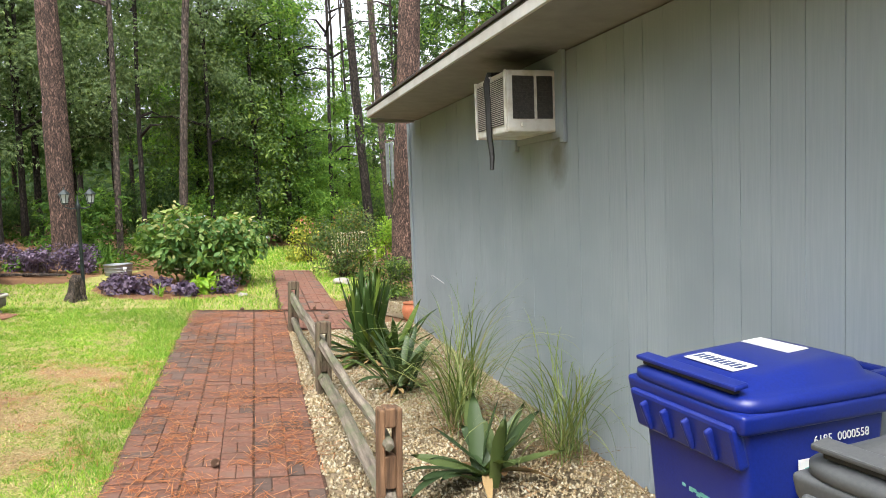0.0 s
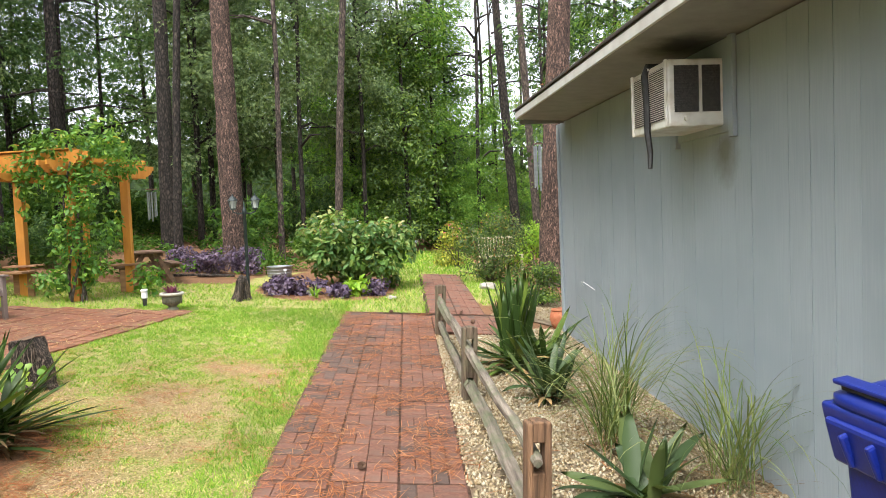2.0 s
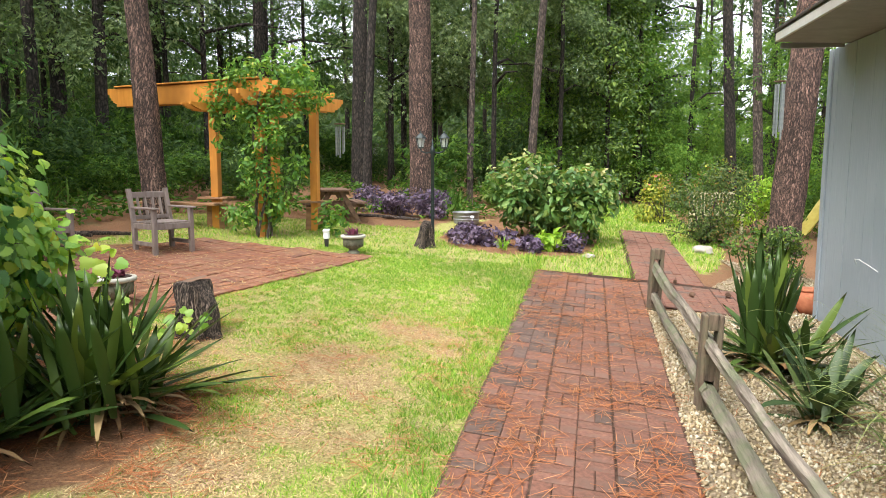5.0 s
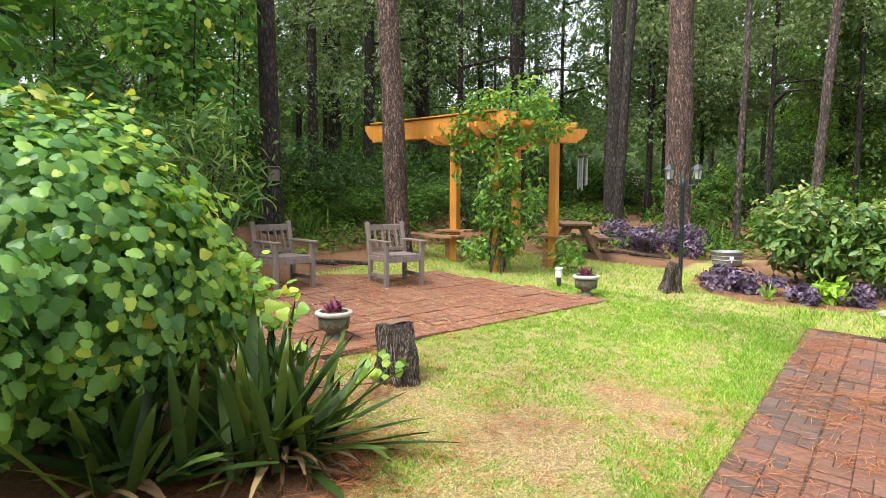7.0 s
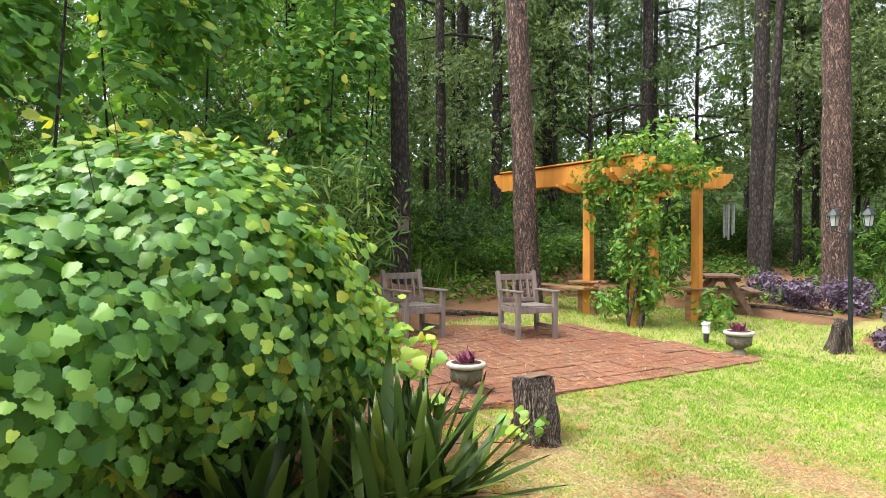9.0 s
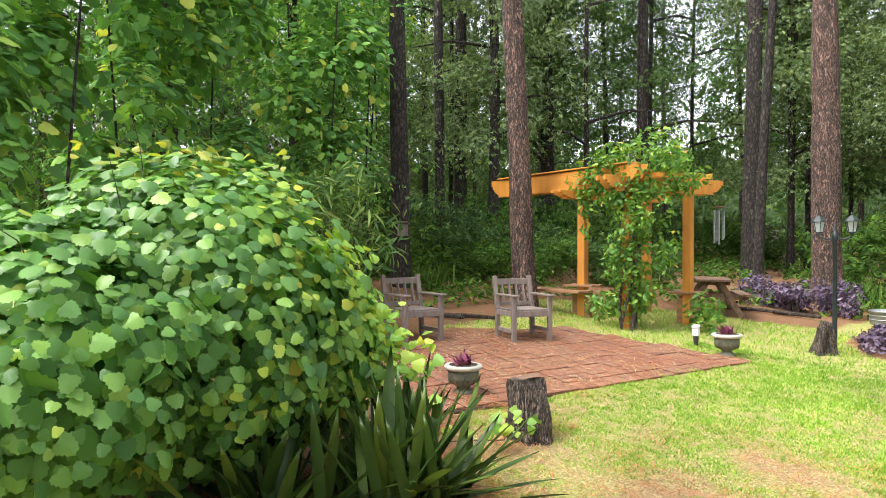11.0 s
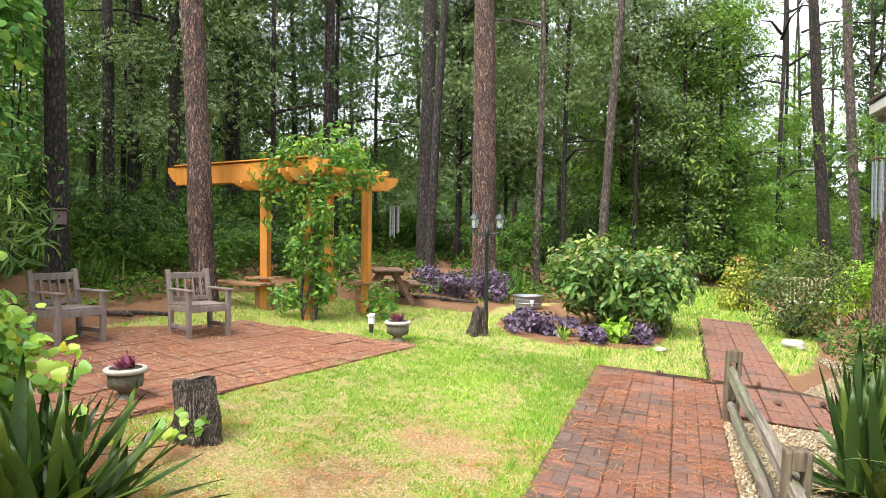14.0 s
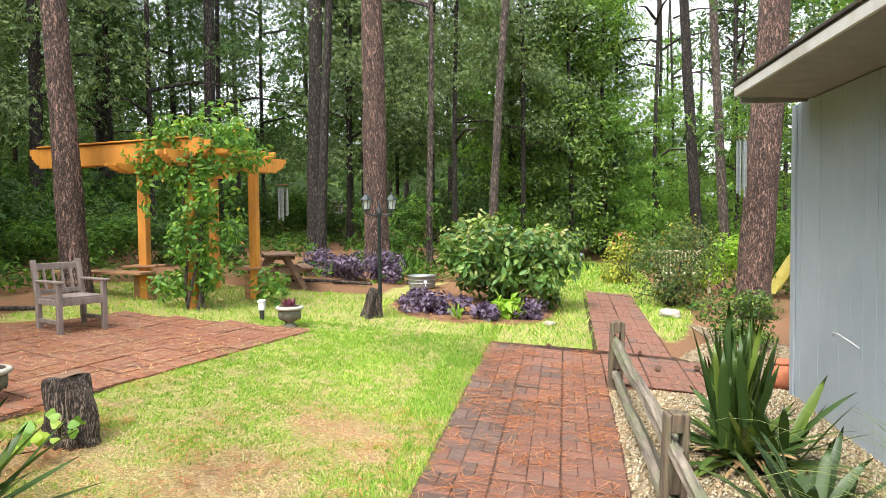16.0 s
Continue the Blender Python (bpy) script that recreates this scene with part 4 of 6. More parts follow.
BINZ = 0.815
blue = wheeled_bin("recycling_bin", 1.36, -0.79, 4, BINZ + 0.05 - ground_z(1.33, -0.8), M_BLUE, "bright blue plastic wheeled recycling bin with closed lid on the gravel")
bh = BINZ + 0.05 - ground_z(1.33, -0.8)
part("lid_label", box((0.11, 0.26, 0.003), (-0.175, 0.0, bh + 0.056), 0, (0, -3.4, 0)), M_WHITE, blue, "white printed label")
part("lid_label", box((0.10, 0.24, 0.003), (0.14, 0.06, bh + 0.0745), 0, (0, -3.4, 0)), M_WHITE, blue, "white printed label")
for k in range(9):
    part("print_bar", box((0.05, 0.016, 0.001), (-0.175, -0.11 + k * 0.027, bh + 0.0585), 0, (0, -3.4, 0)), M_INK, blue)
yside = -0.286
writing("6185  0000558", 0.042, M_WHITE, blue, pose(-0.03, yside - 0.001, bh - 0.19, 88))
part("side_label", box((0.23, 0.002, 0.22), (0.02, yside - 0.002, bh - 0.345), 0, (-2, 0, 0)), M_WHITE, blue, "white recycling sticker")
writing("RECYCLE", 0.033, M_INK, blue, pose(-0.01, yside - 0.004, bh - 0.295, 88))
part("sticker_logo", lathe([(0.042, 0), (0.042, 0.002)], 24), M_GREEN_INK, blue).matrix_local = pose(-0.055, yside - 0.003, bh - 0.305, 88)
part("sticker_logo", lathe([(0.028, 0), (0.028, 0.003)], 24), M_INK, blue).matrix_local = pose(-0.055, yside - 0.004, bh - 0.305, 88)
part("sticker_bar", box((0.09, 0.002, 0.025), (-0.045, yside - 0.004, bh - 0.372), 0), M_INK, blue)
for k in range(12):
    part("front_print", box((0.002, 0.020, 0.035 + 0.02 * math.sin(k * 2.1)), (-0.300, 0.13 - k * 0.02, bh - 0.36 - k * 0.006 + 0.012 * math.sin(k * 3)), 0), M_GREEN_INK, blue, "faded green printed scene" if k == 0 else "")
grey = wheeled_bin("rubbish_bin", 1.25, -1.80, 8, 1.17, M_GREYBIN, "dark grey plastic wheeled rubbish bin beside the blue one")


# ---- chairs ----
def garden_chair(x, y, rz):
    c = empty("garden_chair", x, y, rz)
    tagged(c, "weathered grey slatted wooden garden armchair on the brick patio", "chair", "garden chairs")
    W, D, S, H = 0.46, 0.40, 0.335, 0.72
    for sx in (-1, 1):
        part("leg", box((0.05, 0.05, 0.50 + 0.03), (sx * W / 2, -D / 2, 0.235), 0.006), M_CHAIR, c)
        bm = beam_between((sx * W / 2, D / 2, -0.03), (sx * W / 2, D / 2 + 0.01, S), 0.05, 0.05, 0.006)
        part("leg", bm, M_CHAIR, c)
        part("back_post", beam_between((sx * W / 2, D / 2 + 0.01, S), (sx * W / 2, D / 2 + 0.10, H), 0.05, 0.045, 0.006), M_CHAIR, c)
        part("armrest", box((0.065, D + 0.08, 0.024), (sx * W / 2, -0.03, 0.51), 0.008), M_CHAIR, c)
        part("stretcher", box((0.025, D, 0.045), (sx * W / 2, 0, 0.11), 0.004), M_CHAIR, c)
        part("side_rail", box((0.03, D, 0.06), (sx * W / 2, 0, S - 0.03), 0.004), M_CHAIR, c)
    part("front_rail", box((W, 0.03, 0.065), (0, -D / 2, S - 0.03), 0.004), M_CHAIR, c)
    for k in range(6):
        part("seat_slat", box((W - 0.02, 0.058, 0.02), (0, -D / 2 + 0.03 + k * 0.068, S + 0.012), 0.005), M_CHAIR, c)
    part("top_rail", beam_between((-W / 2, D / 2 + 0.088, H - 0.07), (W / 2, D / 2 + 0.088, H - 0.07), 0.028, 0.07, 0.006), M_CHAIR, c)
    part("lower_back_rail", beam_between((-W / 2, D / 2 + 0.022, S + 0.06), (W / 2, D / 2 + 0.022, S + 0.06), 0.028, 0.045, 0.005), M_CHAIR, c)
    for k in range(4):
        xs = -W / 2 + W * (k + 1) / 5
        part("back_slat", beam_between((xs, D / 2 + 0.025, S + 0.07), (xs, D / 2 + 0.085, H - 0.09), 0.045, 0.016, 0.004, 90), M_CHAIR, c)
    return c


garden_chair(-5.52, 5.54, 66)
garden_chair(-6.22, 4.45, 78)


# ---- pergola ----
def pergola():
    p = empty("pergola", -5.5, 7.9, 0, 0)
    tagged(p, "orange-stained timber corner pergola with built-in benches", "pergola")
    inv = Matrix.Translation((5.5, -7.9, 0))

    def timber(name, a, b, w, h, mat=M_PERGOLA, bev=0.006):
        bm = beam_between(a, b, w, h, bev)
        bmesh.ops.transform(bm, matrix=inv, verts=bm.verts)
        return part(name, bm, mat, p)
    A, B, C, D, E = (-5.98, 7.52), (-5.14, 7.25), (-4.76, 8.22), (-5.65, 8.75), (-7.19, 7.72)
    top = 2.24
    for x, y in (A, B, C, D, E):
        timber("post", (x, y, ground_z(x, y) - 0.1), (x, y, top + 0.02), 0.115, 0.115, bev=0.008)
    # paired main beams with tapered ends
    def main(a, b, z, over0, over1, high):
        a, b = Vector((*a, z)), Vector((*b, z))
        d = (b - a).normalized()
        s = Vector((-d.y, d.x, 0)) * 0.079
        for k in (-1, 1):
            timber("beam", a - d * over0 + s * k, b + d * over1 + s * k, 0.04, high)
            # stepped and rounded ends
            for q, w, o in ((a, -d, over0), (b, d, over1)):
                for j in range(5):
                    cut = high * (0.82 - 0.5 * (j / 4) ** 1.6)
                    timber("beam_end", q + w * (o + 0.036 * j - 0.004) + s * k + Vector((0, 0, (high - cut) / 2)), q + w * (o + 0.036 * (j + 1)) + s * k + Vector((0, 0, (high - cut) / 2)), 0.04, cut, bev=0.002)
    main(E, B, top + 0.24, 0.50, 0.10, 0.27)
    main(A, D, top + 0.04, 0.32, 0.2, 0.11)
    main(B, C, top + 0.13, 0.25, 0.36, 0.20)
    for k in range(6):
        s = k / 5
        a = Vector((*B, top + 0.265)).lerp(Vector((*C, top + 0.265)), s)
        timber("rafter", a + Vector((0.30, 0.08, 0)), a + Vector((-1.0, 0.5, 0.02)), 0.03, 0.07)
    timber("ridge_board", (E[0] - 0.5, E[1] + 0.12, top + 0.398), (B[0] + 0.1, B[1] - 0.02, top + 0.398), 0.26, 0.022)
    # benches between the posts
    z = ground_z(*A) + 0.34
    d = Vector((A[0] - E[0], A[1] - E[1], 0)).normalized()
    s = Vector((d.y, -d.x, 0))
    for off in (0.06, 0.22):
        timber("bench_slat", Vector((*E, z)) + s * off - d * 0.1, Vector((*A, z)) + s * off + d * 0.18, 0.14, 0.035, M_BENCH)
    for q in (A, C):
        for off in (-0.10, 0.10):
            zq = ground_z(*q) + 0.42
            timber("seat_cap", Vector((q[0] - 0.24, q[1] + off, zq)), Vector((q[0] + 0.2, q[1] + off + 0.06, zq)), 0.10, 0.03, M_BENCH)
    for x, y in (A, C):
        g = ground_z(x, y)
        for dx, dy in ((0.09, 0), (-0.09, 0)):
            timber("bench_leg", (x + dx, y + dy - 0.02, g - 0.05), (x + dx, y + dy - 0.02, g + 0.34), 0.07, 0.10, M_BENCH)


pergola()


def climbing_vine():
    rng = np.random.default_rng(31)
    v = empty("trumpet_vine", -5.10, 7.2)
    tagged(v, "leafy trumpet vine climbing the pergola post and spilling over its beams", "vine")
    for k in range(4):
        a = rng.uniform(0, 6.28)
        pts = [(0.1 * math.cos(a + z * 2.5), 0.1 * math.sin(a + z * 2.5), z) for z in np.linspace(-0.03, 1.95, 14)]
        part("stem", tube(pts, [0.022 - 0.0008 * i for i in range(14)], 6, 0.3, k), M_BARK_GREY, v)
    where, face = [], []
    for n, c, r in ((806, (0, 0, 0.95), (0.36, 0.34, 0.95)), (713, (0.02, -0.05, 1.5), (0.55, 0.46, 0.55)), (1426, (0.05, 0.12, 2.08), (0.78, 0.62, 0.5)), (434, (-0.35, 0.1, 2.0), (0.6, 0.34, 0.34)),
                    (558, (0.0, 0.0, 0.3), (0.62, 0.5, 0.36)), (372, (0.5, 0.5, 2.0), (0.5, 0.5, 0.3)), (124, (-0.7, 0.15, 1.6), (0.12, 0.12, 0.6)), (260, (0.55, 0.7, 0.22), (0.5, 0.4, 0.3)), (186, (0.45, 0.2, 1.2), (0.2, 0.2, 0.6))):
        q, d = lumpy(rng, n, r, 8, 0.3)
        where.append(q + np.array(c))
        face.append(d)
    where = np.vstack(where)
    me = leaves("leaf_mass", where, np.vstack(face), rng.uniform(0.055, 0.11, len(where)), OVAL, rng, 0.8, 0.6)
    link_leaves("leaf_mass", me, L_TRUMPET, v)


climbing_vine()


# ---- urns, stump, lamp post, garden light, table, tub, stones ----
def planted_urn(x, y, k=1.0):
    u = empty("planted_urn", x, y)
    tagged(u, "mossy stone garden urn planted with purple leaves", "urn", "planted urns")
    part("bowl", lathe([(0.075 * k, -0.02), (0.08 * k, 0.02), (0.05 * k, 0.045), (0.055 * k, 0.06), (0.11 * k, 0.09), (0.13 * k, 0.14), (0.132 * k, 0.20)], 28), M_URN, u, "", True)
    for j in range(14):
        a = 2 * math.pi * j / 14
        part("flute", lathe([(0.004, 0.0), (0.013, 0.03), (0.004, 0.07)], 8), M_URN, u, "", True).matrix_local = pose(0.118 * k * math.cos(a), 0.118 * k * math.sin(a), 0.09)
    part("rim", lathe([(0.13 * k, 0.195), (0.155 * k, 0.205), (0.16 * k, 0.225), (0.15 * k, 0.24), (0.125 * k, 0.238)], 28), M_RIM, u, "pale worn rim", True)
    part("soil", lathe([(0.12 * k, 0.2), (0.12 * k, 0.241)], 20), M_SOIL, u)
    rng = np.random.default_rng(int(abs(x) * 100))
    rows = [((rng.normal(0, 0.03), rng.normal(0, 0.03), 0.235), rng.uniform(0, 6.28), rng.uniform(0.5, 1.4), rng.uniform(0.07, 0.16), 0.03, rng.uniform(0.2, 1.2)) for _ in range(34)]
    link_leaves("purple_leaf", blades("purple_leaf", rows, rng, 4), L_MAGENTA, u)
    return u


planted_urn(-3.63, 6.70)
planted_urn(-4.50, 3.38)


def tree_stump():
    s = empty("tree_stump", -3.54, 2.99)
    tagged(s, "short dark tree stump with deeply cracked bark on the lawn", "stump")
    pts = [(-0.10 * z, 0.05 * z, z) for z in (-0.1, 0.0, 0.05, 0.12, 0.2, 0.28, 0.34, 0.39)]
    part("trunk", tube(pts, [0.175, 0.165, 0.158, 0.148, 0.142, 0.137, 0.13, 0.12], 44, 0.4, 4, 3), M_STUMP, s)
    top = bmesh.new()
    bmesh.ops.create_circle(top, cap_ends=True, radius=0.112, segments=24)
    part("cut_top", top, M_TABLE, s, "dark rotting cut face").matrix_local = pose(-0.038, 0.019, 0.398, 5, -12)


tree_stump()


def lamp_post():
    g = empty("lamp_post", -2.87, 7.86)
    tagged(g, "black two-lantern garden lamp post set in a rotten stump", "lamp post")
    part("stump_base", tube([(-0.12, -0.06, -0.08), (-0.12, -0.06, 0.02), (-0.105, -0.055, 0.1), (-0.09, -0.05, 0.2), (-0.085, -0.05, 0.28), (-0.07, -0.05, 0.36)], [0.17, 0.135, 0.11, 0.10, 0.092, 0.055], 22, 0.7, 2, 3), M_STUMP, g, "dark rotten stump")
    part("pole", lathe([(0.028, -0.05), (0.026, 0.3), (0.024, 1.28), (0.035, 1.30), (0.035, 1.36), (0.02, 1.38), (0.012, 1.44), (0.004, 1.5)], 14), M_LAMP, g, "", True)
    for s in (-1, 1):
        c = Vector((s * 0.155, s * 0.05, 0))
        part("arm", tube([(0, 0, 1.32), (c.x * 0.5, c.y * 0.5, 1.30), (c.x, c.y, 1.33), (c.x, c.y, 1.37)], [0.011] * 4, 8), M_LAMP, g)
        lan = part("lantern", lathe([(0.02, 1.36), (0.045, 1.37), (0.045, 1.385), (0.02, 1.386)], 6), M_LAMP, g)
        lan.matrix_local = pose(c.x, c.y, 0)
        part("lantern_glass", lathe([(0.040, 1.386), (0.062, 1.50)], 6), M_GLASS, lan, "cloudy glass")
        for k in range(6):
            a = math.pi * k / 3
            part("lantern_bar", beam_between((0.043 * math.cos(a), 0.043 * math.sin(a), 1.385), (0.066 * math.cos(a), 0.066 * math.sin(a), 1.505), 0.007, 0.007, 0.001), M_LAMP, lan)
        part("lantern_roof", lathe([(0.082, 1.50), (0.078, 1.512), (0.03, 1.56), (0.01, 1.575), (0.013, 1.59), (0.004, 1.605)], 6), M_LAMP, lan)


lamp_post()


def garden_light():
    g = empty("garden_light", -4.10, 6.98)
    tagged(g, "small white solar garden light on a dark stake", "garden light")
    part("stake", lathe([(0.018, -0.05), (0.03, 0.06), (0.03, 0.10)], 10), M_BLACK, g)
    part("lamp_body", box((0.075, 0.06, 0.10), (0, 0, 0.15), 0.012), M_WHITE, g)
    part("lamp_head", box((0.085, 0.075, 0.03), (0, -0.005, 0.21), 0.01, (12, 0, 0)), M_WHITE, g)


garden_light()


def picnic_table():
    t = empty("picnic_table", -5.0, 9.55, 118)
    t.scale = (0.8, 0.74, 0.88)
    tagged(t, "dark weathered picnic table with benches under the trees", "picnic table")
    for k in range(5):
        part("top_plank", box((1.35, 0.125, 0.035), (0, -0.26 + k * 0.13, 0.56), 0.004), M_TABLE, t)
    for s in (-1, 1):
        for k in range(2):
            part("bench_plank", box((1.35, 0.115, 0.035), (0, s * (0.50 + k * 0.12), 0.32), 0.004), M_TABLE, t)
        for e in (-0.5, 0.5):
            part("leg", beam_between((e, s * 0.12, 0.54), (e, s * 0.52, -0.05), 0.06, 0.10, 0.004), M_TABLE, t)
    for e in (-0.47, 0.47):
        part("cross_bar", box((0.04, 1.30, 0.09), (e, 0, 0.28), 0.004), M_TABLE, t)
        part("top_bar", box((0.04, 0.62, 0.07), (e, 0, 0.51), 0.004), M_TABLE, t)


picnic_table()


def zinc_tub():
    t = empty("zinc_tub", -2.92, 10.75)
    tagged(t, "galvanised zinc wash tub in the flower bed", "tub")
    part("tub_wall", lathe([(0.22, -0.02), (0.225, 0.02), (0.24, 0.18), (0.25, 0.185), (0.25, 0.2), (0.235, 0.2), (0.22, 0.1)], 30), M_ZINC, t, "", True)
    for z in (0.07, 0.13):
        part("hoop", lathe([(0.232, z - 0.008), (0.243, z), (0.234, z + 0.008)], 30), M_ZINC, t)


zinc_tub()


def field_stone(x, y, r, seed, label):
    bm = bmesh.new()
    bmesh.ops.create_icosphere(bm, subdivisions=3, radius=1)
    for v in bm.verts:
        k = 1 + 0.3 * noise.noise(v.co * 1.6 + Vector((seed, 0, 0)))
        v.co = Vector((v.co.x * r * k, v.co.y * r * 0.7 * k, max(v.co.z, -0.3) * r * 0.4 * k))
    s = part("garden_stone", bm, M_STONE, None, "", True)
    s.matrix_world = pose(x, y, ground_z(x, y) + r * 0.08, 0, 0, seed * 40)
    tagged(s, label, "stone")


def edging_log(x, y, rz, ln, label):
    lg = part("edging_log", tube([(-ln / 2, 0, 0.03), (0, 0.02, 0.035), (ln / 2, 0, 0.03)], [0.026, 0.03, 0.022], 10, 0.3, x), M_STUMP)
    lg.matrix_world = pose(x, y, ground_z(x, y), 0, 2, rz)
    tagged(lg, label, "log")


for x, y, rz, ln in ((-4.55, 10.15, 5, 0.9), (-4.0, 10.25, -8, 0.7), (-6.75, 5.95, 30, 0.8), (-6.95, 5.7, 12, 0.6)):
    edging_log(x, y, rz, ln, "dark rotting log lying on the ground as edging")
field_stone(-0.72, 8.42, 0.10, 1.3, "pale flat stone at the flower bed edge")
field_stone(1.06, 10.1, 0.22, 2.7, "pale flat stepping stone in the gravel")
field_stone(-2.62, 8.35, 0.05, 4.1, "small pale stone at the flower bed edge")
pot = empty("terracotta_pot", 1.58, 6.34)
tagged(pot, "round terracotta pot at the house corner", "pot")
part("pot_body", lathe([(0.07, -0.02), (0.12, 0.05), (0.14, 0.14), (0.12, 0.22), (0.10, 0.235)], 24), M_CLAY, pot, "", True)
part("pot_rim", lathe([(0.10, 0.23), (0.118, 0.235), (0.118, 0.26), (0.095, 0.26)], 24), M_CLAY, pot, "", True)


# ---- plants in the beds ----
def strap_plant(name, x, y, n, length, width, material, label, seed, lift=(0.25, 1.5), bend=(0.1, 0.9), segs=6, dead=0, category="plant", fold=0.3, core=0.06):
    rng = np.random.default_rng(seed)
    p = empty(name, x, y)
    tagged(p, label, category)
    rows = []
    for k in range(n):
        el = rng.uniform(*lift)
        rows.append(((rng.normal(0, core), rng.normal(0, core), rng.uniform(-0.01, 0.10)), rng.uniform(0, 6.28), el, length * rng.uniform(0.65, 1.1), width * rng.uniform(0.7, 1.15), rng.uniform(*bend) * (1.5 - 0.6 * el)))
    link_leaves("blade_tuft", blades("blade_tuft", rows, rng, segs, fold, 0.68 if width > 0.05 else 0.45), material, p)
    if dead:
        rows = [((rng.normal(0, 0.05), rng.normal(0, 0.05), 0.06), rng.uniform(0, 6.28), rng.uniform(-0.1, 0.4), length * rng.uniform(0.4, 0.8), width * 0.7, rng.uniform(0.5, 1.4)) for _ in range(dead)]
        link_leaves("dead_leaf", blades("dead_leaf", rows, rng, 4), L_DEAD, p, "dry brown dead leaves")
    return p


strap_plant("yucca", -3.25, 1.60, 125, 0.74, 0.056, L_YUCCA, "large dark green yucca clump in pine straw", 41, (0.05, 1.5), (0.0, 0.3), dead=70, core=0.13)
strap_plant("yucca", -3.5, 0.92, 58, 0.70, 0.062, L_YUCCA, "dark green yucca clump below the grape vine", 42, (0.2, 1.5), (0.0, 0.5), dead=16, core=0.12)
strap_plant("yucca", -3.2, 1.38, 24, 0.80, 0.062, L_YUCCA, "tall upright dark green yucca below the grape vine", 43, (0.8, 1.5), (0.0, 0.25), dead=6, core=0.08)
strap_plant("yucca", 0.62, 4.05, 64, 0.92, 0.070, L_YUCCA, "dark green yucca with upright crown in the gravel bed", 44, (1.22, 1.56), (0.0, 0.15), dead=14, core=0.06)
strap_plant("yucca", 0.66, 4.02, 60, 0.74, 0.060, L_YUCCA, "spreading lower leaves of a dark green yucca in gravel", 144, (0.0, 0.75), (0.0, 0.6), dead=10, core=0.07)
strap_plant("yucca", 0.88, 3.98, 16, 0.74, 0.066, L_YUCCA, "leaning side shoot of a dark green yucca in gravel", 145, (0.65, 1.2), (0.0, 0.25), core=0.04)
strap_plant("yucca", 0.70, 2.95, 40, 0.58, 0.060, L_AGAVE, "grey-green strap-leaved plant in the gravel bed", 45, (0.2, 1.4), (0.2, 1.0), dead=14, core=0.06)
strap_plant("yucca", 0.85, 1.0, 22, 0.66, 0.088, L_AGAVE, "broad-leaved grey-green yucca in the gravel bed", 46, (0.25, 1.4), (0.0, 0.9), dead=10, core=0.05)
strap_plant("ornamental_grass", 1.05, 2.15, 130, 1.3, 0.0085, L_GRASS, "tall arching ornamental grass against the wall", 47, (0.9, 1.45), (1.6, 3.2), 11, 30, "grass", 0.1, 0.08)
strap_plant("ornamental_grass", 1.48, 1.2, 100, 1.2, 0.009, L_GRASS, "tall arching ornamental grass against the wall", 48, (0.75, 1.4), (1.8, 3.4), 11, 24, "grass", 0.1, 0.06)
strap_plant("ornamental_grass", 0.92, 1.75, 60, 0.95, 0.011, L_GRASS, "arching ornamental grass in the gravel bed", 49, (0.8, 1.4), (1.6, 3.2), 9, 22, "grass", 0.1, 0.07)
strap_plant("lily_clump", -3.5, 11.9, 90, 0.62, 0.022, L_COVER, "tall green grassy clump beside the big pine", 50, (0.7, 1.5), (0.3, 1.4), 7, 8, "plant", 0.15, 0.16)
strap_plant("lily_clump", -8.6, 7.2, 60, 0.6, 0.025, L_COVER, "tall green grassy clump under the trees", 51, (0.7, 1.5), (0.3, 1.4), 7, 8, "plant", 0.15, 0.15)
strap_plant("spider_plant", -1.92, 8.2, 40, 0.2, 0.016, L_LIME, "small pale striped grass tuft in the flower bed", 52, (0.4, 1.4), (0.4, 1.4), 5, 0, "plant", 0.2, 0.03)


def bush(name, x, y, radii, n, size, material, outline, label, seed, lumps=10, lift=0.0, stems=9, shell=0.35, extra=None, droop=0.3, lump=(0.3, 0.55)):
    rng = np.random.default_rng(seed)
    b = empty(name, x, y)
    tagged(b, label, "bush")
    q, d = lumpy(rng, n, radii, lumps, shell, -0.7, lump)
    q[:, 2] = np.abs(q[:, 2] + radii[2] * 0.66) + lift
    link_leaves("foliage", leaves("foliage", q, d, rng.uniform(0.7, 1.25, n) * size, outline, rng, 0.6, droop), material, b)
    for k in range(stems):
        t = q[rng.integers(0, n)]
        part("stem", tube([(0.05 * math.cos(k), 0.05 * math.sin(k), -0.04), tuple(t * 0.45 + np.array((0, 0, 0.05))), tuple(t * 0.95)], [0.014, 0.010, 0.004], 5), M_BARK_GREY, b)
    if extra:
        mat, cnt, sz, nm, lb = extra
        top = q[np.argsort(-q[:, 2] + rng.normal(0, radii[2] * 0.4, n))[:cnt]] + rng.normal(0, 0.03, (cnt, 3))
        link_leaves(nm, leaves(nm, top, np.tile((0, 0, 1.0), (cnt, 1)), rng.uniform(0.8, 1.2, cnt) * sz, outline, rng, 0.7), mat, b, lb)
    return b


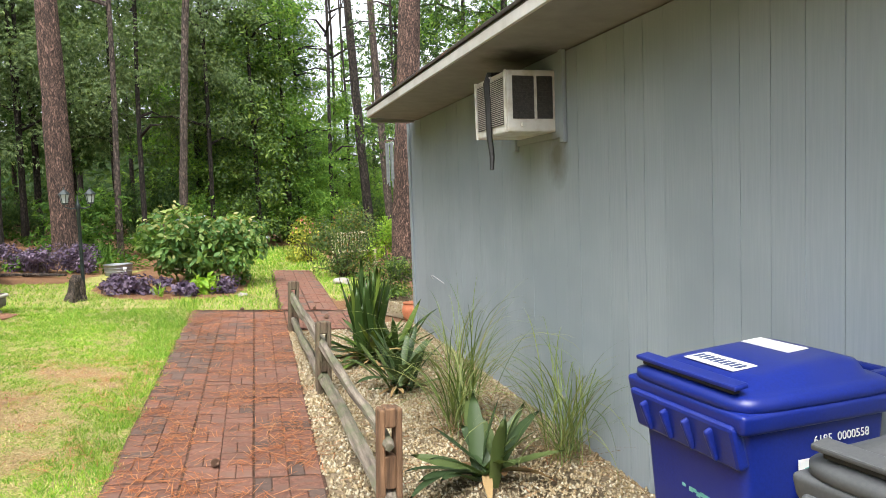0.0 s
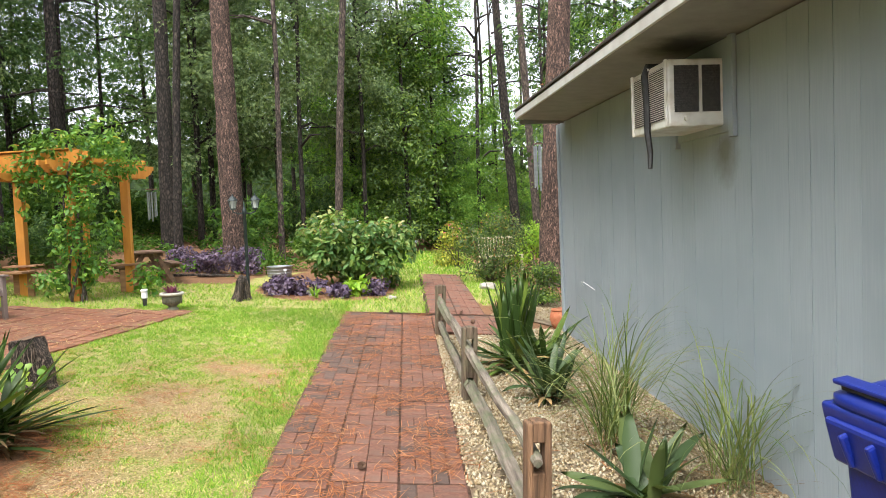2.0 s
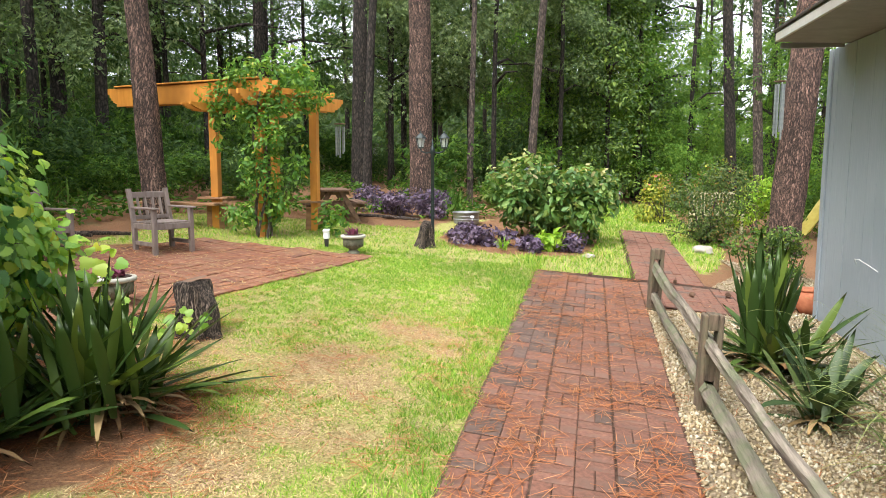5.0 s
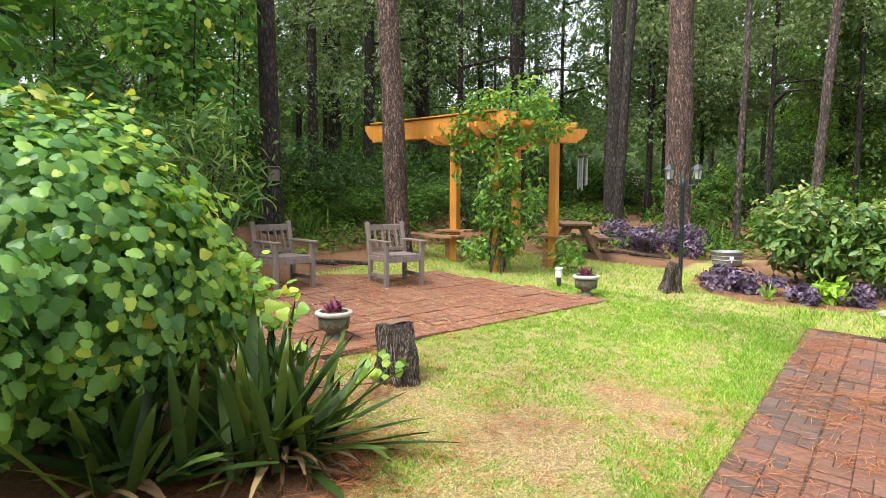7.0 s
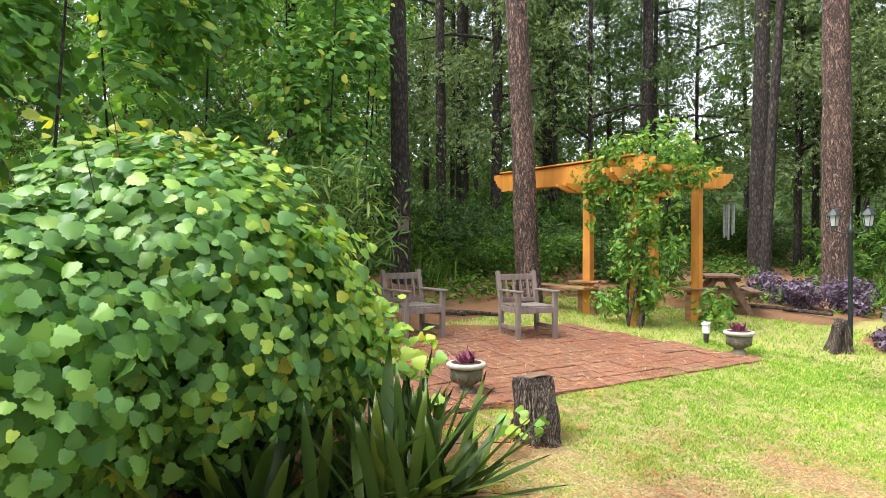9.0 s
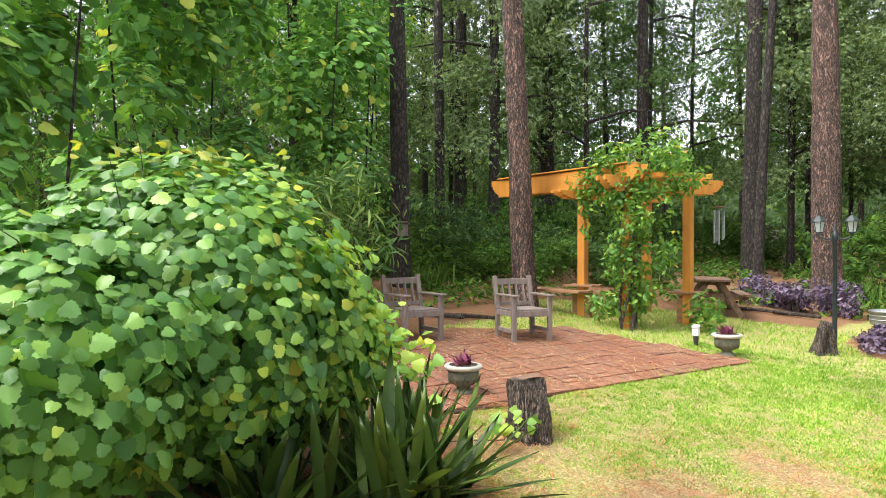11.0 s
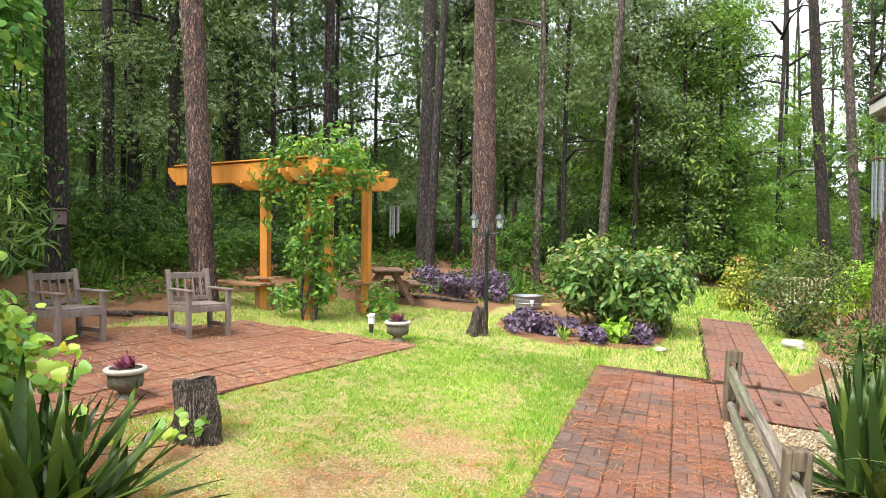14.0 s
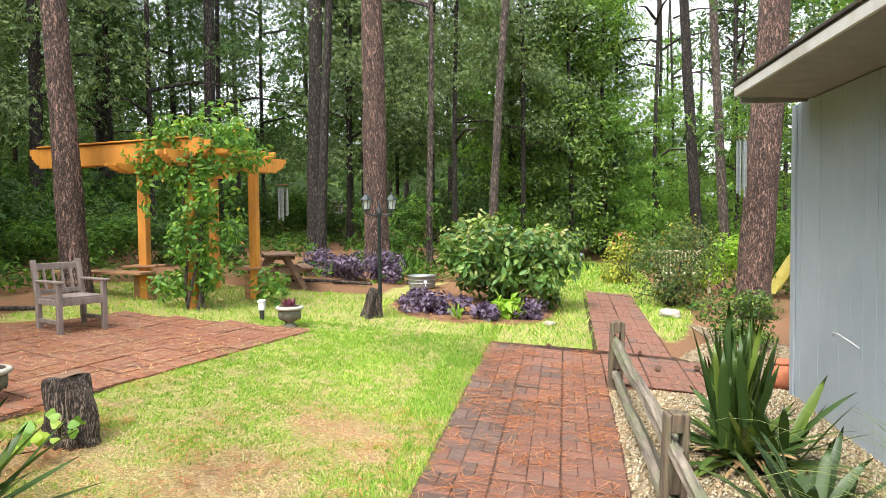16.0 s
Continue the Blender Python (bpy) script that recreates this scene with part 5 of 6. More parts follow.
bush("hydrangea", -1.32, 9.75, (1.25, 1.0, 0.90), 5400, 0.13, L_HYD, OVAL, "large uneven green hydrangea bush with pale flower heads", 61, 46, 0.03, 20, 0.1, extra=(L_FADED, 800, 0.10, "flower_head", "faded cream and green flower heads"), droop=0.9, lump=(0.14, 0.36))
bush("oleander", -6.85, 3.80, (0.75, 0.75, 0.8), 900, 0.19, L_HYD, LANCE, "tall narrow-leaved shrub behind the grape vine", 79, 12, 0.75, 12, 0.2)
bush("lime_plant", -1.32, 8.72, (0.26, 0.22, 0.24), 220, 0.13, L_LIME, OVAL, "lime green leafy plant before the hydrangea", 62, 6, 0.0, 4)
for k, (x, y, r) in enumerate(((-2.45, 8.45, 0.34), (-2.0, 8.6, 0.3), (-0.95, 8.75, 0.28), (-2.7, 9.0, 0.28), (-1.55, 8.35, 0.18))):
    bush("purple_plant", x, y, (r * 1.35, r * 1.0, 0.17), 480, 0.08, L_PURPLE, DIAMOND, "low purple-leaved plant in the flower bed", 63 + k, 6, 0.0, 3)
for k, (x, y, r) in enumerate(((-4.15, 10.75, 0.5), (-3.6, 11.0, 0.4), (-4.7, 11.1, 0.4))):
    bush("purple_plant", x, y, (r * 1.2, r * 0.9, 0.32), 1300, 0.065, L_PURPLE, DIAMOND, "mound of purple-leaved plants before the big pine", 70 + k, 9, 0.0, 5)
bush("boxwood", 1.72, 8.3, (0.62, 0.55, 0.38), 2600, 0.05, L_BOX, OVAL, "rounded clipped boxwood at the house corner", 75, 10, 0.08)
bush("rose_bush", 1.25, 11.2, (1.0, 0.9, 0.92), 5000, 0.055, L_ROSE, OVAL, "twiggy dark rose bush with reddish shoots", 76, 16, 0.12, 18, 0.05, extra=(L_YELLOW, 60, 0.06, "young_leaf", "yellow young leaves"))
bush("yellow_shrub", 0.75, 13.8, (0.75, 0.65, 0.6), 1500, 0.075, L_YELLOW, OVAL, "yellow-green shrub with pink flowers beyond the lawn", 77, 10, 0.05, 8, 0.2, extra=(L_FLOWER, 40, 0.07, "flower", "pink rose flowers"))
bush("yellow_shrub", 2.6, 13.5, (0.9, 0.7, 0.7), 1500, 0.09, L_LIME, OVAL, "bright lime green shrub beyond the bed", 78, 10, 0.05, 8, 0.2)


# ---- grape vine mound ----
def grape_mound():
    rng = np.random.default_rng(90)
    v = empty("grape_vine", -4.07, 0.76, 0, 0.62)
    v.scale = (0.755, 0.755, 0.755)
    tagged(v, "great mound of bright green grape vine beside the patio", "vine")
    where, face = [], []
    lobes = (((0.0, 0.1, 0.75), (1.05, 1.22, 1.08), 4600), ((0.25, -1.0, 0.6), (0.95, 0.9, 0.8), 2400), ((-0.6, -1.5, 0.85), (1.2, 1.0, 0.85), 1600), ((0.15, 0.85, 0.48), (0.70, 0.68, 0.68), 1300), ((-0.9, 0.5, 0.8), (1.0, 1.2, 0.95), 700))
    for c, r, n in lobes:
        d = rng.normal(0, 1, (n, 3))
        d /= np.linalg.norm(d, axis=1, keepdims=True)
        bumpy = np.array([1 + 0.17 * noise.noise(Vector(q) * 2.6) + 0.09 * noise.noise(Vector(q) * 7) for q in d])
        q = np.array(c) + d * np.array(r) * (bumpy * rng.uniform(0.82, 1.05, n))[:, None]
        keep = q[:, 2] > -0.55
        for c2, r2, _ in lobes:
            if c2 != c:
                keep &= (((q - np.array(c2)) / np.array(r2)) ** 2).sum(1) > 0.75
        where.append(q[keep])
        face.append(d[keep])
    where, face = np.vstack(where), np.vstack(face)
    face = face + np.array((0.2, -0.1, 0.5))
    # brighter leaf colour towards +x and +y paints the mound's sunlit side
    sunlit = (rng.random(len(where)) < 0.015 + 0.75 * np.clip((where[:, 1] + 0.35) / 1.2, 0, 1) * np.clip(where[:, 0] + 0.45, 0, 1))
    for nm, sel, mat in (("leaf_mass", ~sunlit, L_GRAPE), ("sunlit_leaf_mass", sunlit, L_GRAPE_SUN)):
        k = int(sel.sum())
        link_leaves(nm, leaves(nm, where[sel], face[sel], rng.uniform(0.06, 0.118, k) * (0.8 if nm != "leaf_mass" else 1.0), TOOTHED, rng, 0.38, 1.8), mat, v, "" if nm == "leaf_mass" else "yellow-green leaves coloured as sunlit, mostly on the patio side")
    # dim inner growth behind the outer leaves
    inner, fin = [], []
    for c, r, n in lobes:
        d = rng.normal(0, 1, (700, 3))
        d /= np.linalg.norm(d, axis=1, keepdims=True)
        q = np.array(c) + d * np.array(r) * rng.uniform(0.7, 0.9, (700, 1))
        inner.append(q[q[:, 2] > -0.55])
        fin.append(d[q[:, 2] > -0.55])
    inner, fin = np.vstack(inner), np.vstack(fin)
    link_leaves("inner_leaf_mass", leaves("inner_leaf_mass", inner, fin, rng.uniform(0.13, 0.2, len(inner)), TOOTHED, rng, 0.4, 1.0), L_VINE_DARK, v)
    # yellowing sprigs on the crest
    q = np.array((-0.15, 0.15, 1.82)) + rng.normal(0, 1, (90, 3)) * np.array((0.12, 0.42, 0.07))
    link_leaves("sprig_leaf_mass", leaves("sprig_leaf_mass", q, np.tile((0.3, -0.3, 0.8), (90, 1)), rng.uniform(0.05, 0.09, 90), TOOTHED, rng, 0.6), L_YELLOW, v, "yellow and orange sprig leaves")
    for k in range(3):
        part("stem", tube([(0.2 * k - 0.3, 0.15 * k, -0.62), (0.25 * k - 0.3, 0.1 * k, 0.2), (0.4 * k - 0.5, 0.2 * k, 0.9)], [0.03, 0.025, 0.012], 7, 0.2, k), M_BARK_GREY, v)
    # long whips growing out of the mound
    for k in range(16):
        b0 = where[rng.integers(0, len(where))]
        o = b0 / (np.linalg.norm(b0[:2]) + 0.3)
        pts = [b0, b0 + o * 0.12 + np.array((0, 0, 0.06)), b0 + o * 0.22 + rng.normal(0, 0.04, 3) + np.array((0, 0, 0.05))]
        part("shoot", tube([tuple(q) for q in pts], [0.004, 0.003, 0.0015], 5), M_BARK_GREY, v)
    # runners reaching over the patio edge
    q = np.array([(0.62 + 0.5 * s + rng.normal(0, 0.08), 1.10 + 0.25 * s + rng.normal(0, 0.10), 0.70 - 0.45 * s + rng.normal(0, 0.12)) for s in np.linspace(0, 0.8, 80)])
    link_leaves("runner_leaf_mass", leaves("runner_leaf_mass", q, np.tile((0.4, -0.4, 0.8), (80, 1)), rng.uniform(0.06, 0.11, 80), TOOTHED, rng, 0.4, 1.0), L_GRAPE_SUN, v, "yellow-green runner leaves")


grape_mound()


def ground_runner():
    rng = np.random.default_rng(95)
    v = empty("vine_runner", -3.75, 2.72)
    tagged(v, "yellow-green vine runner creeping round the stump", "vine")
    q = np.array([(0.35 * math.sin(3 * s) + rng.normal(0, 0.06), -0.35 + 0.6 * s + rng.normal(0, 0.06), 0.05 + 0.16 * rng.random()) for s in np.linspace(0, 1, 26)])
    link_leaves("leaf_mass", leaves("leaf_mass", q, np.tile((0.3, -0.5, 0.8), (26, 1)), rng.uniform(0.05, 0.09, 26), TOOTHED, rng, 0.4, 0.5), L_GRAPE_SUN, v)
    part("stem", tube([(0, -0.35, 0.03), (0.3, -0.1, 0.05), (0.05, 0.25, 0.04)], [0.004] * 3, 5), M_BARK_GREY, v)


ground_runner()


# ---- trees that stand singly ----
def lone_tree(name, x, y, r, h, lean, material, label, seed, limbs=0, z=None):
    t = empty(name, x, y, 0, z)
    tagged(t, label, "tree")
    pts, rad = [], []
    for k in range(22):
        s = (k / 21) ** 1.25
        pts.append((lean[0] * s * h + 0.04 * math.sin(seed + 5 * s), lean[1] * s * h + 0.04 * math.cos(seed * 2 + 4 * s), -0.25 + s * (h + 0.25)))
        rad.append(r * (1 + 0.45 * math.exp(-s * h / 0.25)) * (1 - 0.45 * s))
    part("trunk", tube(pts, rad, 22, 0.16, seed, 1.3), material, t, "", True)
    rng = random.Random(seed)
    for k in range(limbs):
        s = rng.uniform(0.5, 0.95)
        p = Vector((lean[0] * s * h, lean[1] * s * h, s * h))
        a = rng.uniform(0, 6.28)
        ln = rng.uniform(0.5, 1.4)
        part("limb", tube([p, p + Vector((math.cos(a) * ln * 0.5, math.sin(a) * ln * 0.5, 0.15)), p + Vector((math.cos(a) * ln, math.sin(a) * ln, 0.1))], [0.03, 0.02, 0.008], 6), material, t)
    return t


PINE_LABEL = "tall straight pine trunk with plated reddish-brown bark"
lone_tree("pine_tree", -6.63, 7.03, 0.17, 12, (-0.055, 0.01), M_PINE, PINE_LABEL + " behind the garden chair", 1, 4)
lone_tree("pine_tree", -4.16, 12.3, 0.245, 14, (0.0, 0.0), M_PINE, "thick tall pine trunk with plated reddish-brown bark in a purple bed", 2, 5)
lone_tree("pine_tree", -2.19, 14.7, 0.10, 13, (0.072, 0.0), M_BARK_GREY, "slender leaning pine trunk at the wood edge", 3, 4)
lone_tree("woodland_tree", -5.72, 13.6, 0.10, 12, (0.045, 0.0), M_BARK_DARK, "slender bent grey trunk at the wood edge", 4, 3)
lone_tree("woodland_tree", -6.42, 15.2, 0.20, 13, (0.0, 0.0), M_BARK_DARK, "dark trunk in the shade of the wood", 5, 3)
lone_tree("pine_tree", 2.42, 10.9, 0.27, 14, (0.055, 0.0), M_PINE, "thick pine trunk with rugged bark near the house corner", 6, 4)
lone_tree("woodland_tree", -9.52, 7.27, 0.17, 10, (-0.01, 0.0), M_BARK_DARK, "dark vine-hung trunk with a birdhouse", 7, 4)
lone_tree("woodland_tree", -11.8, 11.3, 0.16, 14, (0.005, 0.0), M_BARK_DARK, "dark ivy-clad trunk in the wood", 8, 3)
lone_tree("woodland_tree", 3.2, 19.5, 0.16, 15, (-0.055, 0.0), M_BARK_DARK, "tall thin bare trunk against the sky", 9, 8)
lone_tree("woodland_tree", 3.75, 18.5, 0.13, 15, (-0.06, 0.0), M_BARK_GREY, "tall thin bare trunk against the sky", 10, 8)
lone_tree("woodland_tree", -3.42, 14.2, 0.075, 8, (0.0, 0.0), M_BARK_GREY, "thin young trunk behind the lamp post", 11, 2)
lone_tree("woodland_tree", -8.7, 14.25, 0.14, 15, (0.005, 0.0), M_BARK_DARK, "dark forked trunk behind the pergola", 12, 5)
lone_tree("woodland_tree", -11.2, 9.95, 0.12, 12, (0.0, 0.0), M_BARK_DARK, "slim dark trunk among the vines", 13, 3)


def birdhouse():
    b = placed(new("birdhouse"), pose(-9.31, 7.14, 1.74, 0, 0, 35))
    tagged(b, "small pale wooden birdhouse fixed to a dark trunk", "birdhouse")
    part("house_body", box((0.16, 0.15, 0.20), (0, 0, 0.1), 0.005), M_CHAIR, b)
    part("house_roof", box((0.22, 0.21, 0.02), (0, -0.02, 0.215), 0.004, (-10, 0, 0)), M_CHAIR, b)
    part("entrance_hole", lathe([(0.02, 0), (0.02, 0.004)], 16), M_BLACK, b).matrix_local = pose(0, -0.076, 0.12, 90)


birdhouse()


def wind_chime(x, y, z, length, n, mat, label):
    w = placed(new("wind_chime"), pose(x, y, z))
    tagged(w, label, "wind chime")
    part("hanger", tube([(0, 0, 0), (0, 0, 0.14)], [0.004, 0.004], 6), M_BLACK, w)
    part("top_disc", lathe([(0.09, -0.012), (0.09, 0.0)], 20), M_TABLE, w)
    for k in range(n):
        a = 2 * math.pi * k / n
        part("tube", lathe([(0.014, -length * (0.8 + 0.2 * k / n)), (0.014, -0.05)], 10), mat, w).matrix_local = pose(0.065 * math.cos(a), 0.065 * math.sin(a), 0)
        part("cord", tube([(0.065 * math.cos(a), 0.065 * math.sin(a), -0.06), (0.065 * math.cos(a), 0.065 * math.sin(a), 0)], [0.002, 0.002], 4), M_BLACK, w)
    return w


wind_chime(2.16, 10.5, 2.80, 0.95, 6, M_CHIME, "long silver tube wind chime hanging by the pine")
wind_chime(-4.55, 8.75, 2.12, 0.55, 5, M_CHIME, "silver tube wind chime under the pergola beam")


def yellow_bench():
    b = empty("garden_bench", 1.75, 13.2, 20)
    tagged(b, "pale yellow slatted garden bench behind the rose bush", "bench")
    part("seat", box((1.0, 0.36, 0.03), (0, 0, 0.36), 0.008), M_BENCH_PALE, b)
    part("top_rail", box((1.0, 0.04, 0.05), (0, 0.2, 0.78), 0.01), M_BENCH_PALE, b)
    for k in range(13):
        part("back_slat", box((0.03, 0.02, 0.40), (-0.47 + k * 0.0785, 0.2, 0.57), 0.004), M_BENCH_PALE, b)
    for sx in (-1, 1):
        for y in (-0.15, 0.18):
            part("leg", box((0.05, 0.05, 0.40), (sx * 0.46, y, 0.17), 0.006), M_BENCH_PALE, b)


yellow_bench()
for k, (x, y) in enumerate(((-2.35, 12.4), (-1.95, 12.7))):
    p = part("wood_post", tube([(0, 0, -0.1), (0, 0, 0.5), (0.01, 0, 1.0)], [0.07, 0.068, 0.065], 12, 0.15, k), M_FENCE)
    p.matrix_world = pose(x, y, ground_z(x, y))
    tagged(p, "weathered round wooden post behind the hydrangea", "post")


# ---- wood around the garden ----
def crown_mesh(name, seed, n, size, outline, height, radius, boughs, low=0.15, flat=0.35, droop=0.4):
    """Leaves in flattened clumps along boughs round a trunk, thinner towards the top."""
    rng = np.random.default_rng(seed)
    where, face = [], []
    clumps = 6
    per = n // (boughs * clumps)
    for b in range(boughs):
        s = low + (1 - low) * (b + rng.random()) / boughs
        a = rng.uniform(0, 6.28)
        reach = radius * (1.1 - 0.6 * s) * rng.uniform(0.55, 1.1)
        for k in range(clumps):
            t = (0.25 + 0.75 * (k + rng.random()) / clumps)
            c = np.array((math.cos(a) * reach * t, math.sin(a) * reach * t, s * height + reach * (0.25 * t - 0.35 * t * t)))
            c += rng.normal(0, 0.16 * radius * t, 3) * np.array((1, 1, 0.4))
            w = rng.uniform(0.09, 0.17) * radius
            d = rng.normal(0, 1, (per, 3)) * np.array((1, 1, flat + 0.1))
            d /= np.linalg.norm(d, axis=1, keepdims=True) * 0.5 + 0.5
            where.append(c + d * w)
            face.append(d * 0.8 + np.array((0.35 * math.cos(a), 0.35 * math.sin(a), 0.75)))
    where = np.vstack(where)
    return leaves(name, where, np.vstack(face), rng.uniform(0.7, 1.3, len(where)) * size, outline, rng, 0.4, droop)


CROWN_WOOD = [crown_mesh("crown", 101 + k, 9600, 0.145, SPRAY, 12, 3.0, 44, 0.22) for k in range(3)]
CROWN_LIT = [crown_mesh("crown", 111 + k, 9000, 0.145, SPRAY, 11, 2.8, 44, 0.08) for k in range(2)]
CROWN_CEDAR = [crown_mesh("crown", 121 + k, 11400, 0.13, SPRAY, 10, 2.7, 46, 0.24, 0.55, 1.2) for k in range(2)]
CROWN_FINE = [crown_mesh("crown", 131 + k, 7000, 0.14, SPRAY, 9, 2.5, 50, 0.1) for k in range(2)]
CROWN_SKIRT = [crown_mesh("crown", 161, 11000, 0.14, OVAL, 9, 2.4, 60, 0.03, 0.6, 0.8)]
FAR_WOOD = [crown_mesh("crown", 141 + k, 3600, 0.25, SPRAY, 12, 3.0, 34, 0.2) for k in range(2)]
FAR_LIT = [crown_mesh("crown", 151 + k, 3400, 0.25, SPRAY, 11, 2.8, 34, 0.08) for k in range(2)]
for mesh_list, mat in ((CROWN_WOOD, L_WOOD), (CROWN_LIT, L_WOOD_LIT), (CROWN_CEDAR, L_CEDAR), (CROWN_SKIRT, L_BOX), (CROWN_FINE, L_VINE_DARK), (FAR_WOOD, L_WOOD), (FAR_LIT, L_WOOD_LIT)):
    for me in mesh_list:
        me.materials.append(mat)


def trunk_mesh(seed, h, r):
    rng = random.Random(seed)
    pts = [(0.12 * math.sin(seed + k * 0.5) * k / 10, 0.12 * math.cos(seed * 3 + k * 0.4) * k / 10, -0.3 + (h + 0.3) * k / 12) for k in range(13)]
    bm = tube(pts, [r * (1 - 0.055 * k) * (1.3 if k == 0 else 1) for k in range(13)], 10, 0.2, seed)
    for k in range(9):
        z = rng.uniform(0.2, 0.9) * h
        a, ln = rng.uniform(0, 6.28), rng.uniform(0.8, 2.2)
        tmp = tube([(0, 0, z), (math.cos(a) * ln * 0.5, math.sin(a) * ln * 0.5, z + 0.25), (math.cos(a) * ln, math.sin(a) * ln, z + 0.2)], [0.045, 0.03, 0.01], 5)
        me = bpy.data.meshes.new("tmp")
        tmp.to_mesh(me)
        tmp.free()
        bm.from_mesh(me)
        bpy.data.meshes.remove(me)
    me = bpy.data.meshes.new("trunk")
    bm.to_mesh(me)
    bm.free()
    me.shade_smooth()
    return me


TRUNKS = [trunk_mesh(1, 13, 0.10), trunk_mesh(2, 13, 0.07), trunk_mesh(3, 12, 0.14)]
TRUNKS[0].materials.append(M_BARK_DARK)
TRUNKS[1].materials.append(M_BARK_DARK)
TRUNKS[2].materials.append(M_BARK_DARK)


def wood_tree(x, y, crown, trunk, scale, turn, label, lift=0.0):
    t = empty("woodland_tree", x, y, turn)
    tagged(t, label, "tree", "trees of the wood")
    link_mesh("trunk", trunk, None, t)
    if crown:
        c = link_leaves("crown", crown, None, t)
        c.matrix_local = Matrix.Translation((0, 0, lift)) @ Matrix.Diagonal((scale, scale, scale, 1))
    return t


def wood():
    rng = random.Random(77)
    spots = []

    def try_add(x, y, gap):
        if all((x - a) ** 2 + (y - b) ** 2 > gap * gap for a, b in spots):
            spots.append((x, y))
            return True
        return False
    # wood edge first, then deeper rows
    for k in range(1500):
        if len(spots) > 98:
            break
        ang = rng.uniform(-28, 118)          # degrees left of straight ahead
        dist = rng.choice((rng.uniform(15, 22), rng.uniform(20, 34), rng.uniform(28, 44)))
        x, y = -0.7 - dist * math.sin(radians(ang)), -1 + dist * math.cos(radians(ang))
        if (-7 < x < 1.8 and y < 17.0) or (x > -9.5 and y < 11 and x < 3):
            continue
        gapped = -18 < ang < -7             # the thin stretch where the sky shows
        if gapped and rng.random() < 0.85:
            continue
        if not try_add(x, y, 2.1 if dist < 24 else 2.6):
            continue
        kind = rng.random()
        tr = rng.choice(TRUNKS)
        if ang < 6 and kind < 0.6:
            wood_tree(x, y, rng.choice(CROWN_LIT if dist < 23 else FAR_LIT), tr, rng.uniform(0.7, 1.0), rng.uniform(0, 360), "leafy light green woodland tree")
        elif kind < 0.45:
            wood_tree(x, y, rng.choice(CROWN_CEDAR if dist < 23 else FAR_WOOD), tr, rng.uniform(0.9, 1.2), rng.uniform(0, 360), "grey-green cedar at the wood edge")
        elif kind < 0.93:
            wood_tree(x, y, rng.choice(CROWN_WOOD if dist < 23 else FAR_WOOD), tr, rng.uniform(0.8, 1.15), rng.uniform(0, 360), "dark green leafy woodland tree")
        else:
            wood_tree(x, y, None, tr, 1, rng.uniform(0, 360), "bare dark trunk within the wood")
    for x, y, c, s, lift in ((-3.2, 16.3, CROWN_CEDAR[0], 0.9, 1.6), (-1.6, 17.5, CROWN_CEDAR[1], 0.85, 1.2), (-0.35, 18.3, CROWN_SKIRT[0], 0.8, 0.0), (-1.75, 19.2, CROWN_SKIRT[0], 0.75, 0.0), (-6.2, 17.0, CROWN_CEDAR[0], 0.95, 1.8), (-8.8, 15.0, CROWN_WOOD[1], 0.8, 2.2),
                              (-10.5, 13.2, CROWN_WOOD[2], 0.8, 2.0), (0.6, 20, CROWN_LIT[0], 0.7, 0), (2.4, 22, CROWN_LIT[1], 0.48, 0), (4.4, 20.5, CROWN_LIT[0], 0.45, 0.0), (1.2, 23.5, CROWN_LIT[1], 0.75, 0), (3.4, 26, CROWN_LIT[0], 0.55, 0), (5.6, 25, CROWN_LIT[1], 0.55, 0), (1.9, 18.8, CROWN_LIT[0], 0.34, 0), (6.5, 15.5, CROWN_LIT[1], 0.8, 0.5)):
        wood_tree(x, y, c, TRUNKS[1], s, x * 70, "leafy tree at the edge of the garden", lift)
    # vine-hung trees over the grape mound
    for x, y, s, lift in ((-10.6, 3.6, 0.8, 0.2), (-11.2, 6.2, 0.8, 0.6), (-11.5, 1.0, 0.9, 0), (-13.2, 8.4, 0.85, 0.6), (-12.5, -2.5, 0.9, 0)):
        wood_tree(x, y, CROWN_FINE[int(abs(x)) % 2], TRUNKS[0], s, x * 50, "vine-covered tree hanging over the garden", lift)
    # trees behind the walker
    for x, y in ((-9, -20), (-18, -16), (-3, -24), (4.5, -22), (-22, -8), (12, -20)):
        wood_tree(x, y, CROWN_WOOD[int(abs(x)) % 3], TRUNKS[0], 1.0, x * 60, "dark green leafy woodland tree")


wood()


